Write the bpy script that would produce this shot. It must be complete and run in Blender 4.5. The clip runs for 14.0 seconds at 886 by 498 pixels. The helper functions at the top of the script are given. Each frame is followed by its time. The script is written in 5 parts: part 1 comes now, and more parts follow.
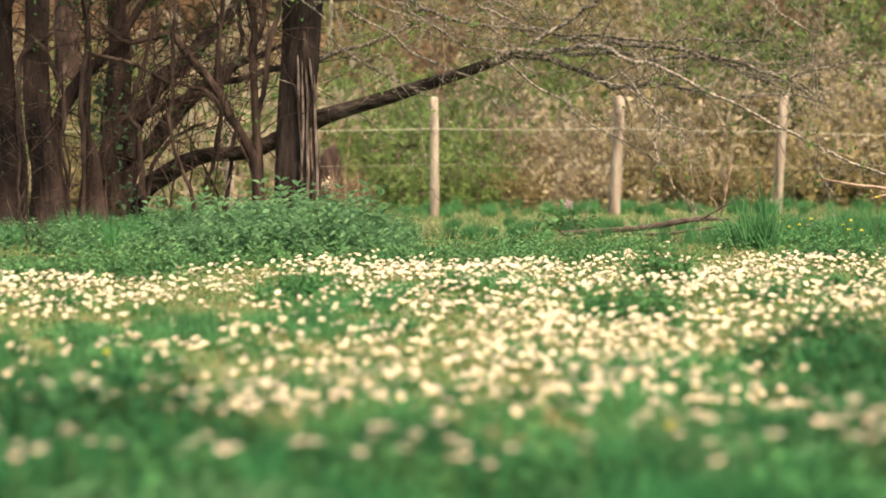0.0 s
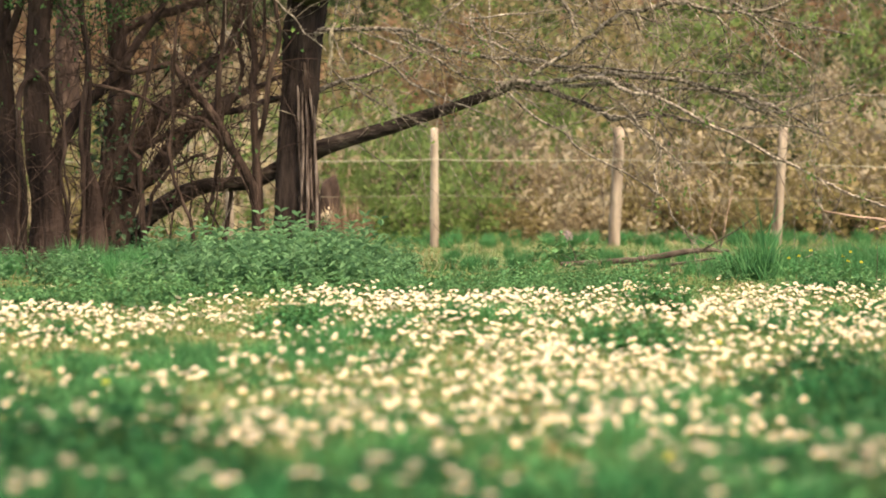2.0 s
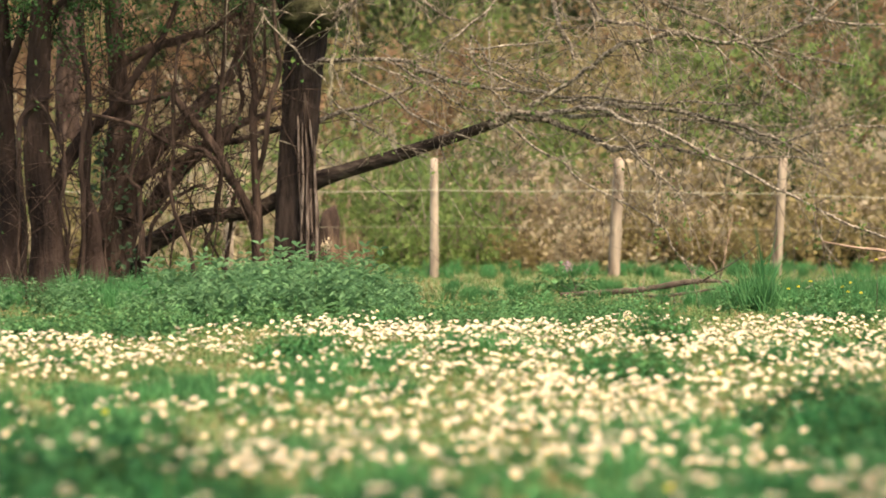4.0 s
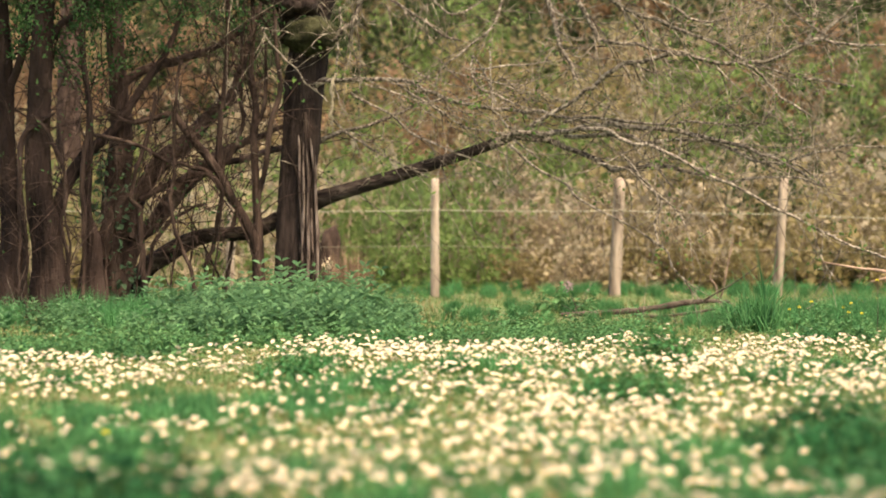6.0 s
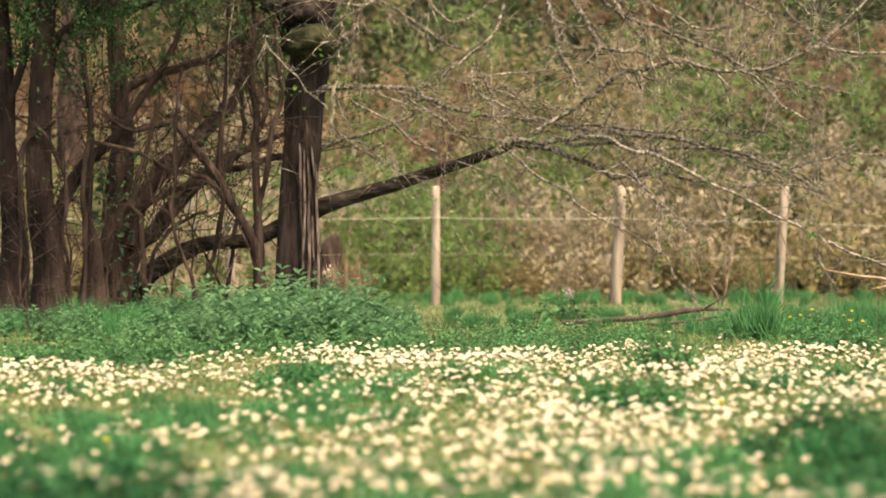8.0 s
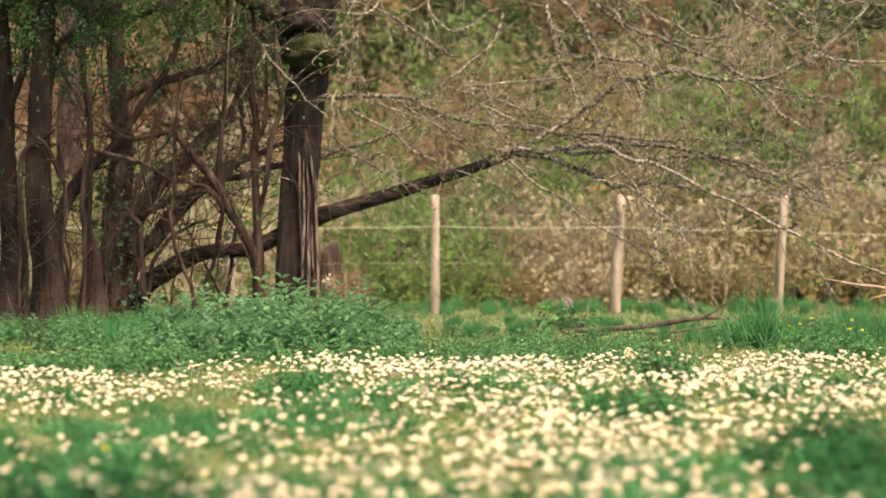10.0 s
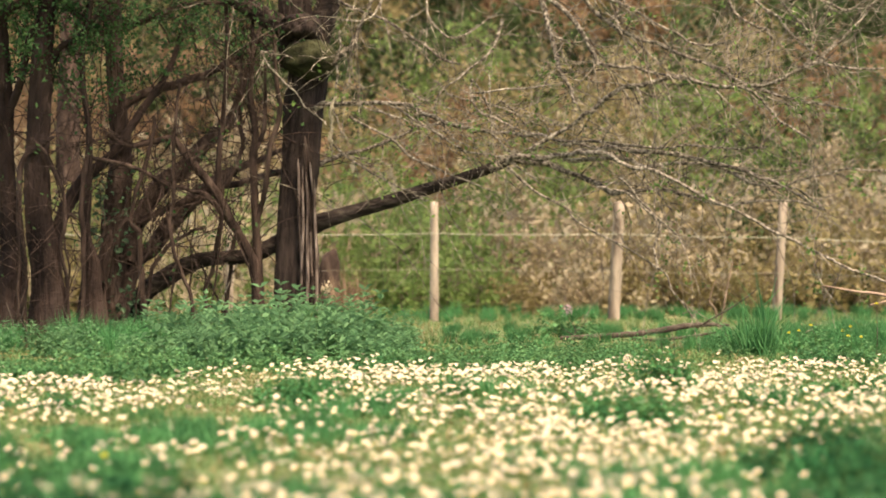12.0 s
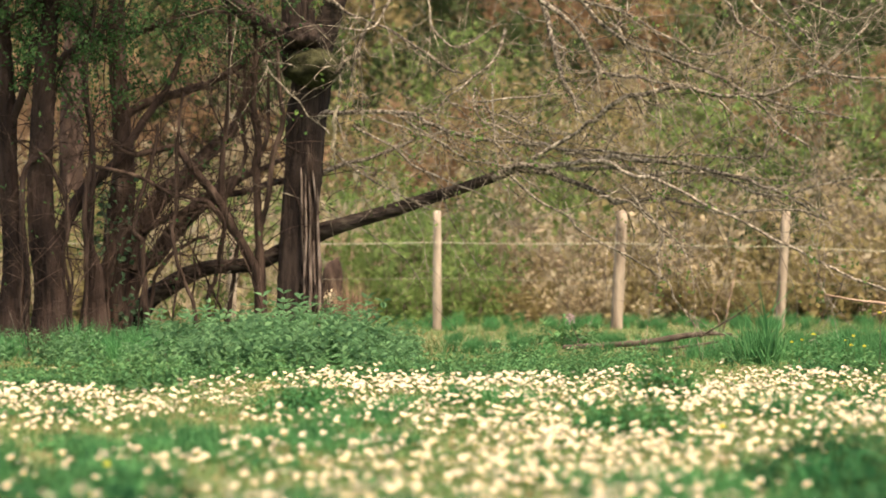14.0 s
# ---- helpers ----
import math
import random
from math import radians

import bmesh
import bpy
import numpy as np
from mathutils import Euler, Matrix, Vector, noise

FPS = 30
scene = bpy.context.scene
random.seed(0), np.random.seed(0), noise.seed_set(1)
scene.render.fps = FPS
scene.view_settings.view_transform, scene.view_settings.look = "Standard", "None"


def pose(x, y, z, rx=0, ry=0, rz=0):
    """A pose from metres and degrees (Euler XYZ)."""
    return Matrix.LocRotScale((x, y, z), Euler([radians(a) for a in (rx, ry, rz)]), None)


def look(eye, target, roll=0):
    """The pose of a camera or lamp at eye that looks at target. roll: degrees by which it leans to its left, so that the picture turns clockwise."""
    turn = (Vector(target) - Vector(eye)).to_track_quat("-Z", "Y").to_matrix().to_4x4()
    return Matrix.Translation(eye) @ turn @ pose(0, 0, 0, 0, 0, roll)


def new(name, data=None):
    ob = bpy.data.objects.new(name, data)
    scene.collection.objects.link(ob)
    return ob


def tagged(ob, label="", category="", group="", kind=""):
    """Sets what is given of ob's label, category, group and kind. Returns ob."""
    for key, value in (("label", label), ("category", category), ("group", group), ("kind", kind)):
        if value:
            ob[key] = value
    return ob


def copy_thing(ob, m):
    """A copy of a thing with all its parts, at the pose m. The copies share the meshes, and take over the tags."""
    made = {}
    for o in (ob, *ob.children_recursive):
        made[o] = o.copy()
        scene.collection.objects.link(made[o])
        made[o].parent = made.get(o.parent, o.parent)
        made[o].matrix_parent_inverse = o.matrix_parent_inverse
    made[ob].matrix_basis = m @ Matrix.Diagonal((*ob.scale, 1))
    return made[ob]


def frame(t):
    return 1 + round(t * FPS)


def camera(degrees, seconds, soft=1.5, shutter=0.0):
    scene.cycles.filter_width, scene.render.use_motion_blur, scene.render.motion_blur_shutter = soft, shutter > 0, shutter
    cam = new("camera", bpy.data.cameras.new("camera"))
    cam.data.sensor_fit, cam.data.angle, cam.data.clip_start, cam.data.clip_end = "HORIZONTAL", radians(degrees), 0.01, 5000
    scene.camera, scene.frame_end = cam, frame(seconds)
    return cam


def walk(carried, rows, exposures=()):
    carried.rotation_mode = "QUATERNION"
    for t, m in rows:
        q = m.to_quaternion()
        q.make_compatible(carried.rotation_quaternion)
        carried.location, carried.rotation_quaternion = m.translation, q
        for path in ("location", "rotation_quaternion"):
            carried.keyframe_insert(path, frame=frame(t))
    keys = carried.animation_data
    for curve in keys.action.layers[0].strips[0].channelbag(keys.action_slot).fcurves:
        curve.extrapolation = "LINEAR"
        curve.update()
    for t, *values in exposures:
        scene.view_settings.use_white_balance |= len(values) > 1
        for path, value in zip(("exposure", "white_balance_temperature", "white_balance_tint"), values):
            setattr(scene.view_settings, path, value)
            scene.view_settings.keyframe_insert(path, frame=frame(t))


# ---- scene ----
EYE = 0.62
# seconds, pitch, lean, yaw: a tripod head that tilts slowly upwards
ROWS = [
    (0.0, -2.322, 0.218, 0.007),
    (0.5, -2.108, 0.215, 0.012),
    (1.0, -1.932, 0.206, 0.001),
    (1.5, -1.726, 0.134, 0.002),
    (2.0, -1.548, 0.087, 0.001),
    (2.5, -1.349, 0.064, -0.001),
    (3.0, -1.129, 0.058, -0.001),
    (5.5, -0.380, -0.000, 0.000),
    (6.0, -0.282, -0.034, 0.016),
    (6.5, -0.281, -0.031, 0.036),
    (7.0, -0.196, -0.023, 0.047),
    (7.5, -0.173, -0.021, 0.041),
    (8.0, -0.087, -0.035, 0.038),
    (10.5, 0.159, -0.057, 0.013),
    (11.0, 0.185, -0.088, -0.008),
    (11.5, 0.238, -0.086, -0.019),
    (12.0, 0.308, -0.030, -0.002),
    (12.5, 0.366, -0.069, 0.036),
    (13.0, 0.429, -0.081, 0.043),
    (13.5, 0.484, -0.055, 0.054),
    (14.0, 0.532, -0.080, 0.070),
]
cam = camera(22.0, 14.0, 1.75)
cam.data.dof.use_dof = True
cam.data.dof.focus_distance = 14.6
cam.data.dof.aperture_fstop = 2.45
walk(cam, [(t, pose(0, 0, EYE, 90 + pitch, lean, yaw)) for t, pitch, lean, yaw in ROWS],
     [(0.0, 1.49, 8500, 27.0), (14.0, 1.49, 8500, 27.0)])

# ---------------------------------------------------------------- light
world = bpy.data.worlds.new("sky")
scene.world = world
world.use_nodes = True
wn, wl = world.node_tree.nodes, world.node_tree.links
sky = wn.new("ShaderNodeTexSky")
sky.sky_type, sky.sun_disc = "NISHITA", False
sky.sun_elevation, sky.sun_rotation = radians(62), radians(150)
sky.dust_density = 3.0
wl.new(sky.outputs[0], wn["Background"].inputs[0])
wn["Background"].inputs[1].default_value = 0.15
sun = new("sun", bpy.data.lights.new("sun", "SUN"))
sun.data.energy, sun.data.angle, sun.data.color = 2.5, radians(14), (1.0, 0.92, 0.78)
sun.matrix_world = look((7, -12.1, 26.3), (0, 0, 0))

# ---------------------------------------------------------------- materials


def material(name, stops, scale=6.0, detail=6.0, rough=0.8, bump=0.0, bump_scale=40.0, spread=0.0, island=False, stretch=(1, 1, 1), thin=0.0, coords="Object", tint=0.0):
    """A matt surface whose colour runs through stops by a noise; spread varies it from piece to piece; thin lets light through."""
    m = bpy.data.materials.new(name)
    m.use_nodes = True
    n, l = m.node_tree.nodes, m.node_tree.links
    bsdf = n["Principled BSDF"]
    bsdf.inputs["Roughness"].default_value = rough
    bsdf.inputs["Specular IOR Level"].default_value = 0.12
    tc, mp = n.new("ShaderNodeTexCoord"), n.new("ShaderNodeMapping")
    mp.inputs["Scale"].default_value = stretch
    l.new(tc.outputs[coords], mp.inputs[0])
    big, ramp = n.new("ShaderNodeTexNoise"), n.new("ShaderNodeValToRGB")
    big.inputs["Scale"].default_value, big.inputs["Detail"].default_value = scale, detail
    l.new(mp.outputs[0], big.inputs["Vector"])
    e = ramp.color_ramp.elements
    while len(e) < len(stops):
        e.new(0.5)
    for i, c in enumerate(stops):
        e[i].position = 0.28 + 0.44 * i / max(1, len(stops) - 1)
        e[i].color = (*c, 1)
    value = big.outputs[0]
    if spread:
        pick = n.new("ShaderNodeNewGeometry").outputs["Random Per Island"] if island else n.new("ShaderNodeObjectInfo").outputs["Random"]
        add = n.new("ShaderNodeMath")
        add.operation = "MULTIPLY_ADD"
        l.new(pick, add.inputs[0])
        add.inputs[1].default_value = spread
        l.new(value, add.inputs[2])
        off = n.new("ShaderNodeMath")
        off.operation = "SUBTRACT"
        l.new(add.outputs[0], off.inputs[0])
        off.inputs[1].default_value = spread / 2
        value = off.outputs[0]
    l.new(value, ramp.inputs[0])
    colour = ramp.outputs[0]
    if tint:
        own, rng_, hsv = n.new("ShaderNodeObjectInfo"), n.new("ShaderNodeMapRange"), n.new("ShaderNodeHueSaturation")
        rng_.inputs["To Min"].default_value, rng_.inputs["To Max"].default_value = 1 - tint, 1 + tint
        l.new(own.outputs["Random"], rng_.inputs["Value"])
        l.new(rng_.outputs[0], hsv.inputs["Value"])
        l.new(colour, hsv.inputs["Color"])
        colour = hsv.outputs[0]
    l.new(colour, bsdf.inputs["Base Color"])
    if bump:
        fine, b = n.new("ShaderNodeTexNoise"), n.new("ShaderNodeBump")
        fine.inputs["Scale"].default_value, fine.inputs["Detail"].default_value = bump_scale, 5
        l.new(mp.outputs[0], fine.inputs["Vector"])
        l.new(fine.outputs[0], b.inputs["Height"])
        b.inputs["Strength"].default_value, b.inputs["Distance"].default_value = bump, 0.02
        l.new(b.outputs[0], bsdf.inputs["Normal"])
    if thin:
        tr, mix = n.new("ShaderNodeBsdfTranslucent"), n.new("ShaderNodeMixShader")
        l.new(colour, tr.inputs[0])
        mix.inputs[0].default_value = thin
        l.new(bsdf.outputs[0], mix.inputs[1])
        l.new(tr.outputs[0], mix.inputs[2])
        l.new(mix.outputs[0], n["Material Output"].inputs[0])
    return m


M_GROUND = material("meadow_soil", [(.185, .145, .088), (.135, .15, .066), (.075, .145, .05), (.235, .195, .12)], 3.4, 9, .95, .8, 60)
M_BANK = material("leaf_litter", [(.13, .105, .065), (.19, .16, .10), (.13, .165, .068), (.25, .21, .135)], 1.2, 9, .95, .8, 20)
M_GRASS = material("short_grass", [(.04, .125, .04), (.075, .195, .065), (.155, .215, .08), (.27, .225, .11)], 2.6, 5, .6, spread=.35, island=True, thin=.3)
M_TUFT = material("lush_grass", [(.008, .078, .027), (.017, .148, .05), (.036, .22, .076)], 4, 4, .7, spread=.4, island=True, thin=.3, tint=.45)
M_LONG = material("long_grass", [(.025, .14, .05), (.05, .22, .075), (.10, .30, .11)], 4, 4, .7, spread=.4, island=True, thin=.35, tint=.25)
M_HERB = material("herb_leaf", [(.035, .13, .052), (.07, .21, .08), (.125, .285, .11)], 5, 4, .75, spread=.45, island=True, thin=.35, tint=.32)
M_CLUMP = material("weed_leaf", [(.016, .105, .04), (.034, .19, .064), (.065, .265, .09)], 5, 4, .65, spread=.45, island=True, thin=.25, tint=.22)
M_NETTLE = material("nettle_leaf", [(.06, .165, .075), (.09, .235, .105), (.135, .30, .14)], 6, 4, .85, spread=.4, island=True, thin=.5, tint=.18)
M_DOCK = material("dark_weed_leaf", [(.006, .06, .022), (.013, .105, .038), (.026, .15, .055)], 5, 4, .65, spread=.45, island=True, thin=.25, tint=.2)
M_RUST = material("dead_leaf", [(.22, .09, .045), (.34, .15, .08)], 30, 4, .8)
M_STRAW = material("dry_straw", [(.20, .17, .10), (.34, .30, .19), (.46, .41, .28)], 5, 3, .8, spread=.4, island=True, thin=.2)
M_DRYSTALK = material("dead_stalk", [(.10, .068, .042), (.19, .138, .088), (.30, .23, .15)], 5, 3, .8, spread=.5, island=True)
M_STALK = material("green_stalk", [(.04, .10, .03), (.07, .14, .04)], 9, 3, .6)
M_PETAL = material("daisy_petal", [(.53, .485, .375), (.635, .585, .465)], 30, 2, .7, spread=.4, island=True, thin=.25)
M_EYE = material("daisy_eye", [(.75, .48, .04), (.85, .58, .06)], 60, 2, .8)
M_YELLOW = material("dandelion_petal", [(.64, .60, .06), (.74, .72, .14)], 60, 2, .7)
M_PINK = material("pale_flower", [(.36, .25, .30), (.50, .38, .42)], 60, 2, .7)
M_BARK = material("dark_bark", [(.012, .0095, .0082), (.024, .0185, .015), (.05, .039, .031), (.026, .0205, .017)], 15, 9, .9, 1.0, 60, stretch=(1, 1, .16))
M_RIDGE = material("hollow_bark", [(.006, .0045, .0035), (.02, .015, .012), (.05, .038, .029), (.10, .083, .065)], 42, 3.5, .9, 1.0, 70, stretch=(1, 1, .12))
M_STRIP = material("loose_bark", [(.03, .023, .018), (.085, .067, .053), (.18, .15, .12), (.29, .25, .205)], 30, 5, .9, 1.0, 80, stretch=(1, 1, .2))
M_TWIG = material("lichened_twig", [(.028, .0245, .018), (.095, .087, .065), (.26, .245, .185), (.49, .468, .36)], 40, 3, .9, .8, 120, spread=.07)
M_LIMB = material("limb_bark", [(.010, .008, .007), (.024, .019, .015), (.052, .042, .033), (.11, .094, .072)], 20, 9, .9, 1.0, 70, stretch=(.3, 1, 1))
M_BOUGH = material("grey_bough", [(.026, .0225, .017), (.09, .082, .062), (.235, .222, .168), (.45, .43, .335)], 40, 3, .9, .9, 110, spread=.12)
M_LICHEN = material("lichen", [(.16, .145, .095), (.30, .28, .185), (.42, .40, .28)], 30, 5, .95, .8, 120)
M_MOSS = material("mossy_bark", [(.014, .014, .008), (.036, .041, .019), (.07, .078, .038)], 9, 7, .95, 1.0, 60)
M_FINE = material("fine_twig", [(.022, .019, .0145), (.08, .072, .054), (.23, .212, .16), (.45, .42, .32)], 18, 3, .9)
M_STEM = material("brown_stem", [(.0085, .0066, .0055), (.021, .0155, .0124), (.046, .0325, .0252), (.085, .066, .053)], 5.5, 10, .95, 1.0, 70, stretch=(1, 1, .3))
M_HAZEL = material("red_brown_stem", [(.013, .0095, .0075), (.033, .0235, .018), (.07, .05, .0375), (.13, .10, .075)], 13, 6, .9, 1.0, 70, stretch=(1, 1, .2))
M_SPRING = material("spring_leaf", [(.016, .062, .02), (.031, .096, .03), (.06, .14, .046)], 3, 3, .6, spread=.5, island=True, thin=.3)
M_IVY = material("ivy_leaf", [(.035, .085, .045), (.06, .13, .068), (.095, .18, .095)], 3, 3, .6, spread=.5, island=True, thin=.25)
M_BUD = material("budding_leaf", [(.055, .125, .03), (.09, .185, .048), (.16, .26, .075)], 3, 3, .6, spread=.5, island=True, thin=.35)
M_POST = material("weathered_post", [(.10, .083, .06), (.25, .215, .16), (.34, .30, .225), (.44, .395, .305)], 11, 8, .9, .9, 50, stretch=(1, 1, .2), spread=.15)
M_SNAPPED = material("bleached_wood", [(.16, .115, .08), (.27, .205, .145), (.37, .29, .215)], 12, 7, .9, .8, 60)
M_THIN = material("thin_wire", [(.22, .22, .16), (.29, .29, .21)], 12, 3, .6)
M_WIRE = material("fence_cord", [(.30, .32, .22), (.42, .43, .32)], 12, 3, .6)
M_DEAD = material("dead_wood", [(.042, .035, .027), (.082, .071, .054), (.14, .122, .094)], 12, 7, .9, .8, 60)
M_BRUSH = material("brushwood_bark", [(.10, .082, .058), (.16, .132, .094), (.22, .185, .135)], 12, 5, .9)
M_WAND = material("pale_wand", [(.22, .185, .125), (.34, .29, .20), (.46, .40, .285)], 9, 5, .9, spread=.5, island=True)
M_BUSH = {
    # dark green leaves, with the shade of the woods put into their colour
    "dark": material("dark_shaded_leaf", [(.028, .052, .02), (.05, .086, .031), (.08, .122, .046)], .5, 4, .6, spread=.5, island=True, thin=.45, tint=.2),
    "dry": material("dry_leaf", [(.24, .205, .125), (.32, .28, .173), (.40, .357, .228), (.49, .445, .293)], .5, 4, .85, spread=.75, island=True, thin=.66, tint=.16),
    "olive": material("olive_leaf", [(.178, .16, .072), (.255, .231, .106), (.335, .295, .148)], .5, 4, .85, spread=.6, island=True, thin=.7, tint=.2),
    "green": material("bush_leaf", [(.12, .205, .062), (.16, .262, .082), (.21, .315, .11)], .5, 4, .8, spread=.6, island=True, thin=.7, tint=.2),
    "rust": material("rust_leaf", [(.18, .118, .066), (.25, .17, .097), (.32, .228, .134)], .5, 4, .85, spread=.6, island=True, thin=.7, tint=.2),
    "wand": material("wand_leaf", [(.31, .28, .165), (.40, .362, .222), (.50, .458, .292)], .5, 4, .85, spread=.7, island=True, thin=.66, tint=.18),
}

# ---------------------------------------------------------------- mesh tools
rng = np.random.default_rng(7)


def mesh_np(name, verts, faces, mat, smooth=False):
    """A mesh from arrays; faces all have the same number of corners."""
    verts, faces = np.asarray(verts, np.float32), np.asarray(faces, np.int32)
    me = bpy.data.meshes.new(name)
    k = faces.shape[1]
    me.vertices.add(len(verts))
    me.vertices.foreach_set("co", verts.ravel())
    me.loops.add(faces.size)
    me.loops.foreach_set("vertex_index", faces.ravel())
    me.polygons.add(len(faces))
    me.polygons.foreach_set("loop_start", np.arange(len(faces), dtype=np.int32) * k)
    me.polygons.foreach_set("use_smooth", np.full(len(faces), smooth))
    me.update(calc_edges=True)
    me.validate()
    me.materials.append(mat)
    return me


def part(name, me, parent, label=""):
    ob = new(name, me)
    ob.parent = parent
    return tagged(ob, label)


def thing(name, label, category, group="", kind="", at=(0, 0, 0)):
    ob = new(name)
    ob.location = at
    return tagged(ob, label, category, group, kind)


def ground_z(x, y):
    """Height of the ground: a nearly level meadow, and behind the fence a wooded bank."""
    x, y = np.asarray(x, float), np.asarray(y, float)
    t = np.clip((y - 26.0) / 60.0, 0, 1)
    bank = 13.0 * t * t * (3 - 2 * t) + np.clip(y - 86, 0, None) * .03
    bumps = .006 * np.sin(2.1 * x + 1.3 * y) + .005 * np.sin(3.7 * x - 2.3 * y + 1) + .008 * np.sin(.7 * x + .4 * y + 2)
    near = np.clip(1.2 - np.hypot(x, y) / 70, 0, 1)
    return bank + bumps * near + .15 * np.sin(.9 * x + .7 * y) * t


def blades(xy, length, width, lean, z=None, droop=.5):
    """Grass blades of two quads each."""
    n = len(xy)
    a = rng.uniform(0, 2 * np.pi, n)
    h = rng.uniform(0, 2 * np.pi, n)
    side = np.stack([np.cos(a), np.sin(a), np.zeros(n)], 1) * (width / 2)[:, None]
    out = np.stack([np.cos(h), np.sin(h), np.zeros(n)], 1)
    base = np.column_stack([xy, ground_z(xy[:, 0], xy[:, 1]) - .004 if z is None else z])
    up = np.array([0, 0, 1.0])
    mid = base + (up * np.cos(lean * .5)[:, None] + out * np.sin(lean * .5)[:, None]) * (length * .55)[:, None]
    tilt = lean * (1 + droop)
    tip = mid + (up * np.cos(tilt)[:, None] + out * np.sin(tilt)[:, None]) * (length * .45)[:, None]
    v = np.stack([base - side, base + side, mid + side * .8, mid - side * .8, tip + side * .12, tip - side * .12], 1)
    i = np.arange(n)[:, None] * 6
    f = np.stack([i + [0, 1, 2, 3], i + [3, 2, 4, 5]], 1).reshape(-1, 4)
    return v.reshape(-1, 3), f


def leaves(pos, along, length, width, fold=.25, roll=None):
    """Pointed leaves folded along the midrib, six corners and four triangles each."""
    n = len(pos)
    along = along / np.linalg.norm(along, axis=1, keepdims=True)
    r = rng.normal(size=(n, 3)) if roll is None else roll
    side = np.cross(along, r)
    side /= np.linalg.norm(side, axis=1, keepdims=True) + 1e-9
    nor = np.cross(side, along)
    L, W = length[:, None], width[:, None]
    v = np.stack([pos, pos + along * L * .38 + side * W * .5 + nor * W * fold, pos + along * L * .75 + side * W * .34 + nor * W * fold * .6 - nor * L * .04,
                  pos + along * L - nor * L * .1, pos + along * L * .75 - side * W * .34 + nor * W * fold * .6 - nor * L * .04, pos + along * L * .38 - side * W * .5 + nor * W * fold], 1)
    i = np.arange(n)[:, None] * 6
    f = np.stack([i + [0, 1, 2, 3], i + [0, 3, 4, 5]], 1).reshape(-1, 4)
    return v.reshape(-1, 3), f


def small_leaves(pos, along, length, width):
    """Plain pointed leaves for far bushes, one four-cornered face each."""
    n = len(pos)
    along = along / np.linalg.norm(along, axis=1, keepdims=True)
    side = np.cross(along, rng.normal(size=(n, 3)))
    side /= np.linalg.norm(side, axis=1, keepdims=True) + 1e-9
    L, W = length[:, None], width[:, None]
    v = np.stack([pos, pos + along * L * .45 + side * W * .5, pos + along * L, pos + along * L * .45 - side * W * .5], 1)
    return v.reshape(-1, 3), np.arange(n * 4).reshape(-1, 4)


def joined(pieces):
    vs, fs, k = [], [], 0
    for v, f in pieces:
        vs.append(v)
        fs.append(np.asarray(f) + k)
        k += len(v)
    return np.concatenate(vs), np.concatenate(fs)


def spline(pts, per):
    """A smooth line through pts (x, y, z, r)."""
    p = np.asarray(pts, float)
    p = np.vstack([2 * p[0] - p[1], p, 2 * p[-1] - p[-2]])
    out = []
    for i in range(1, len(p) - 2):
        for t in np.linspace(0, 1, per, endpoint=False):
            a, b, c, d = p[i - 1], p[i], p[i + 1], p[i + 2]
            out.append(.5 * (2 * b + (c - a) * t + (2 * a - 5 * b + 4 * c - d) * t * t + (3 * b - a - 3 * c + d) * t ** 3))
    out.append(p[-2])
    out = np.array(out)
    out[:, 3] = np.maximum(out[:, 3], .0012)
    return out


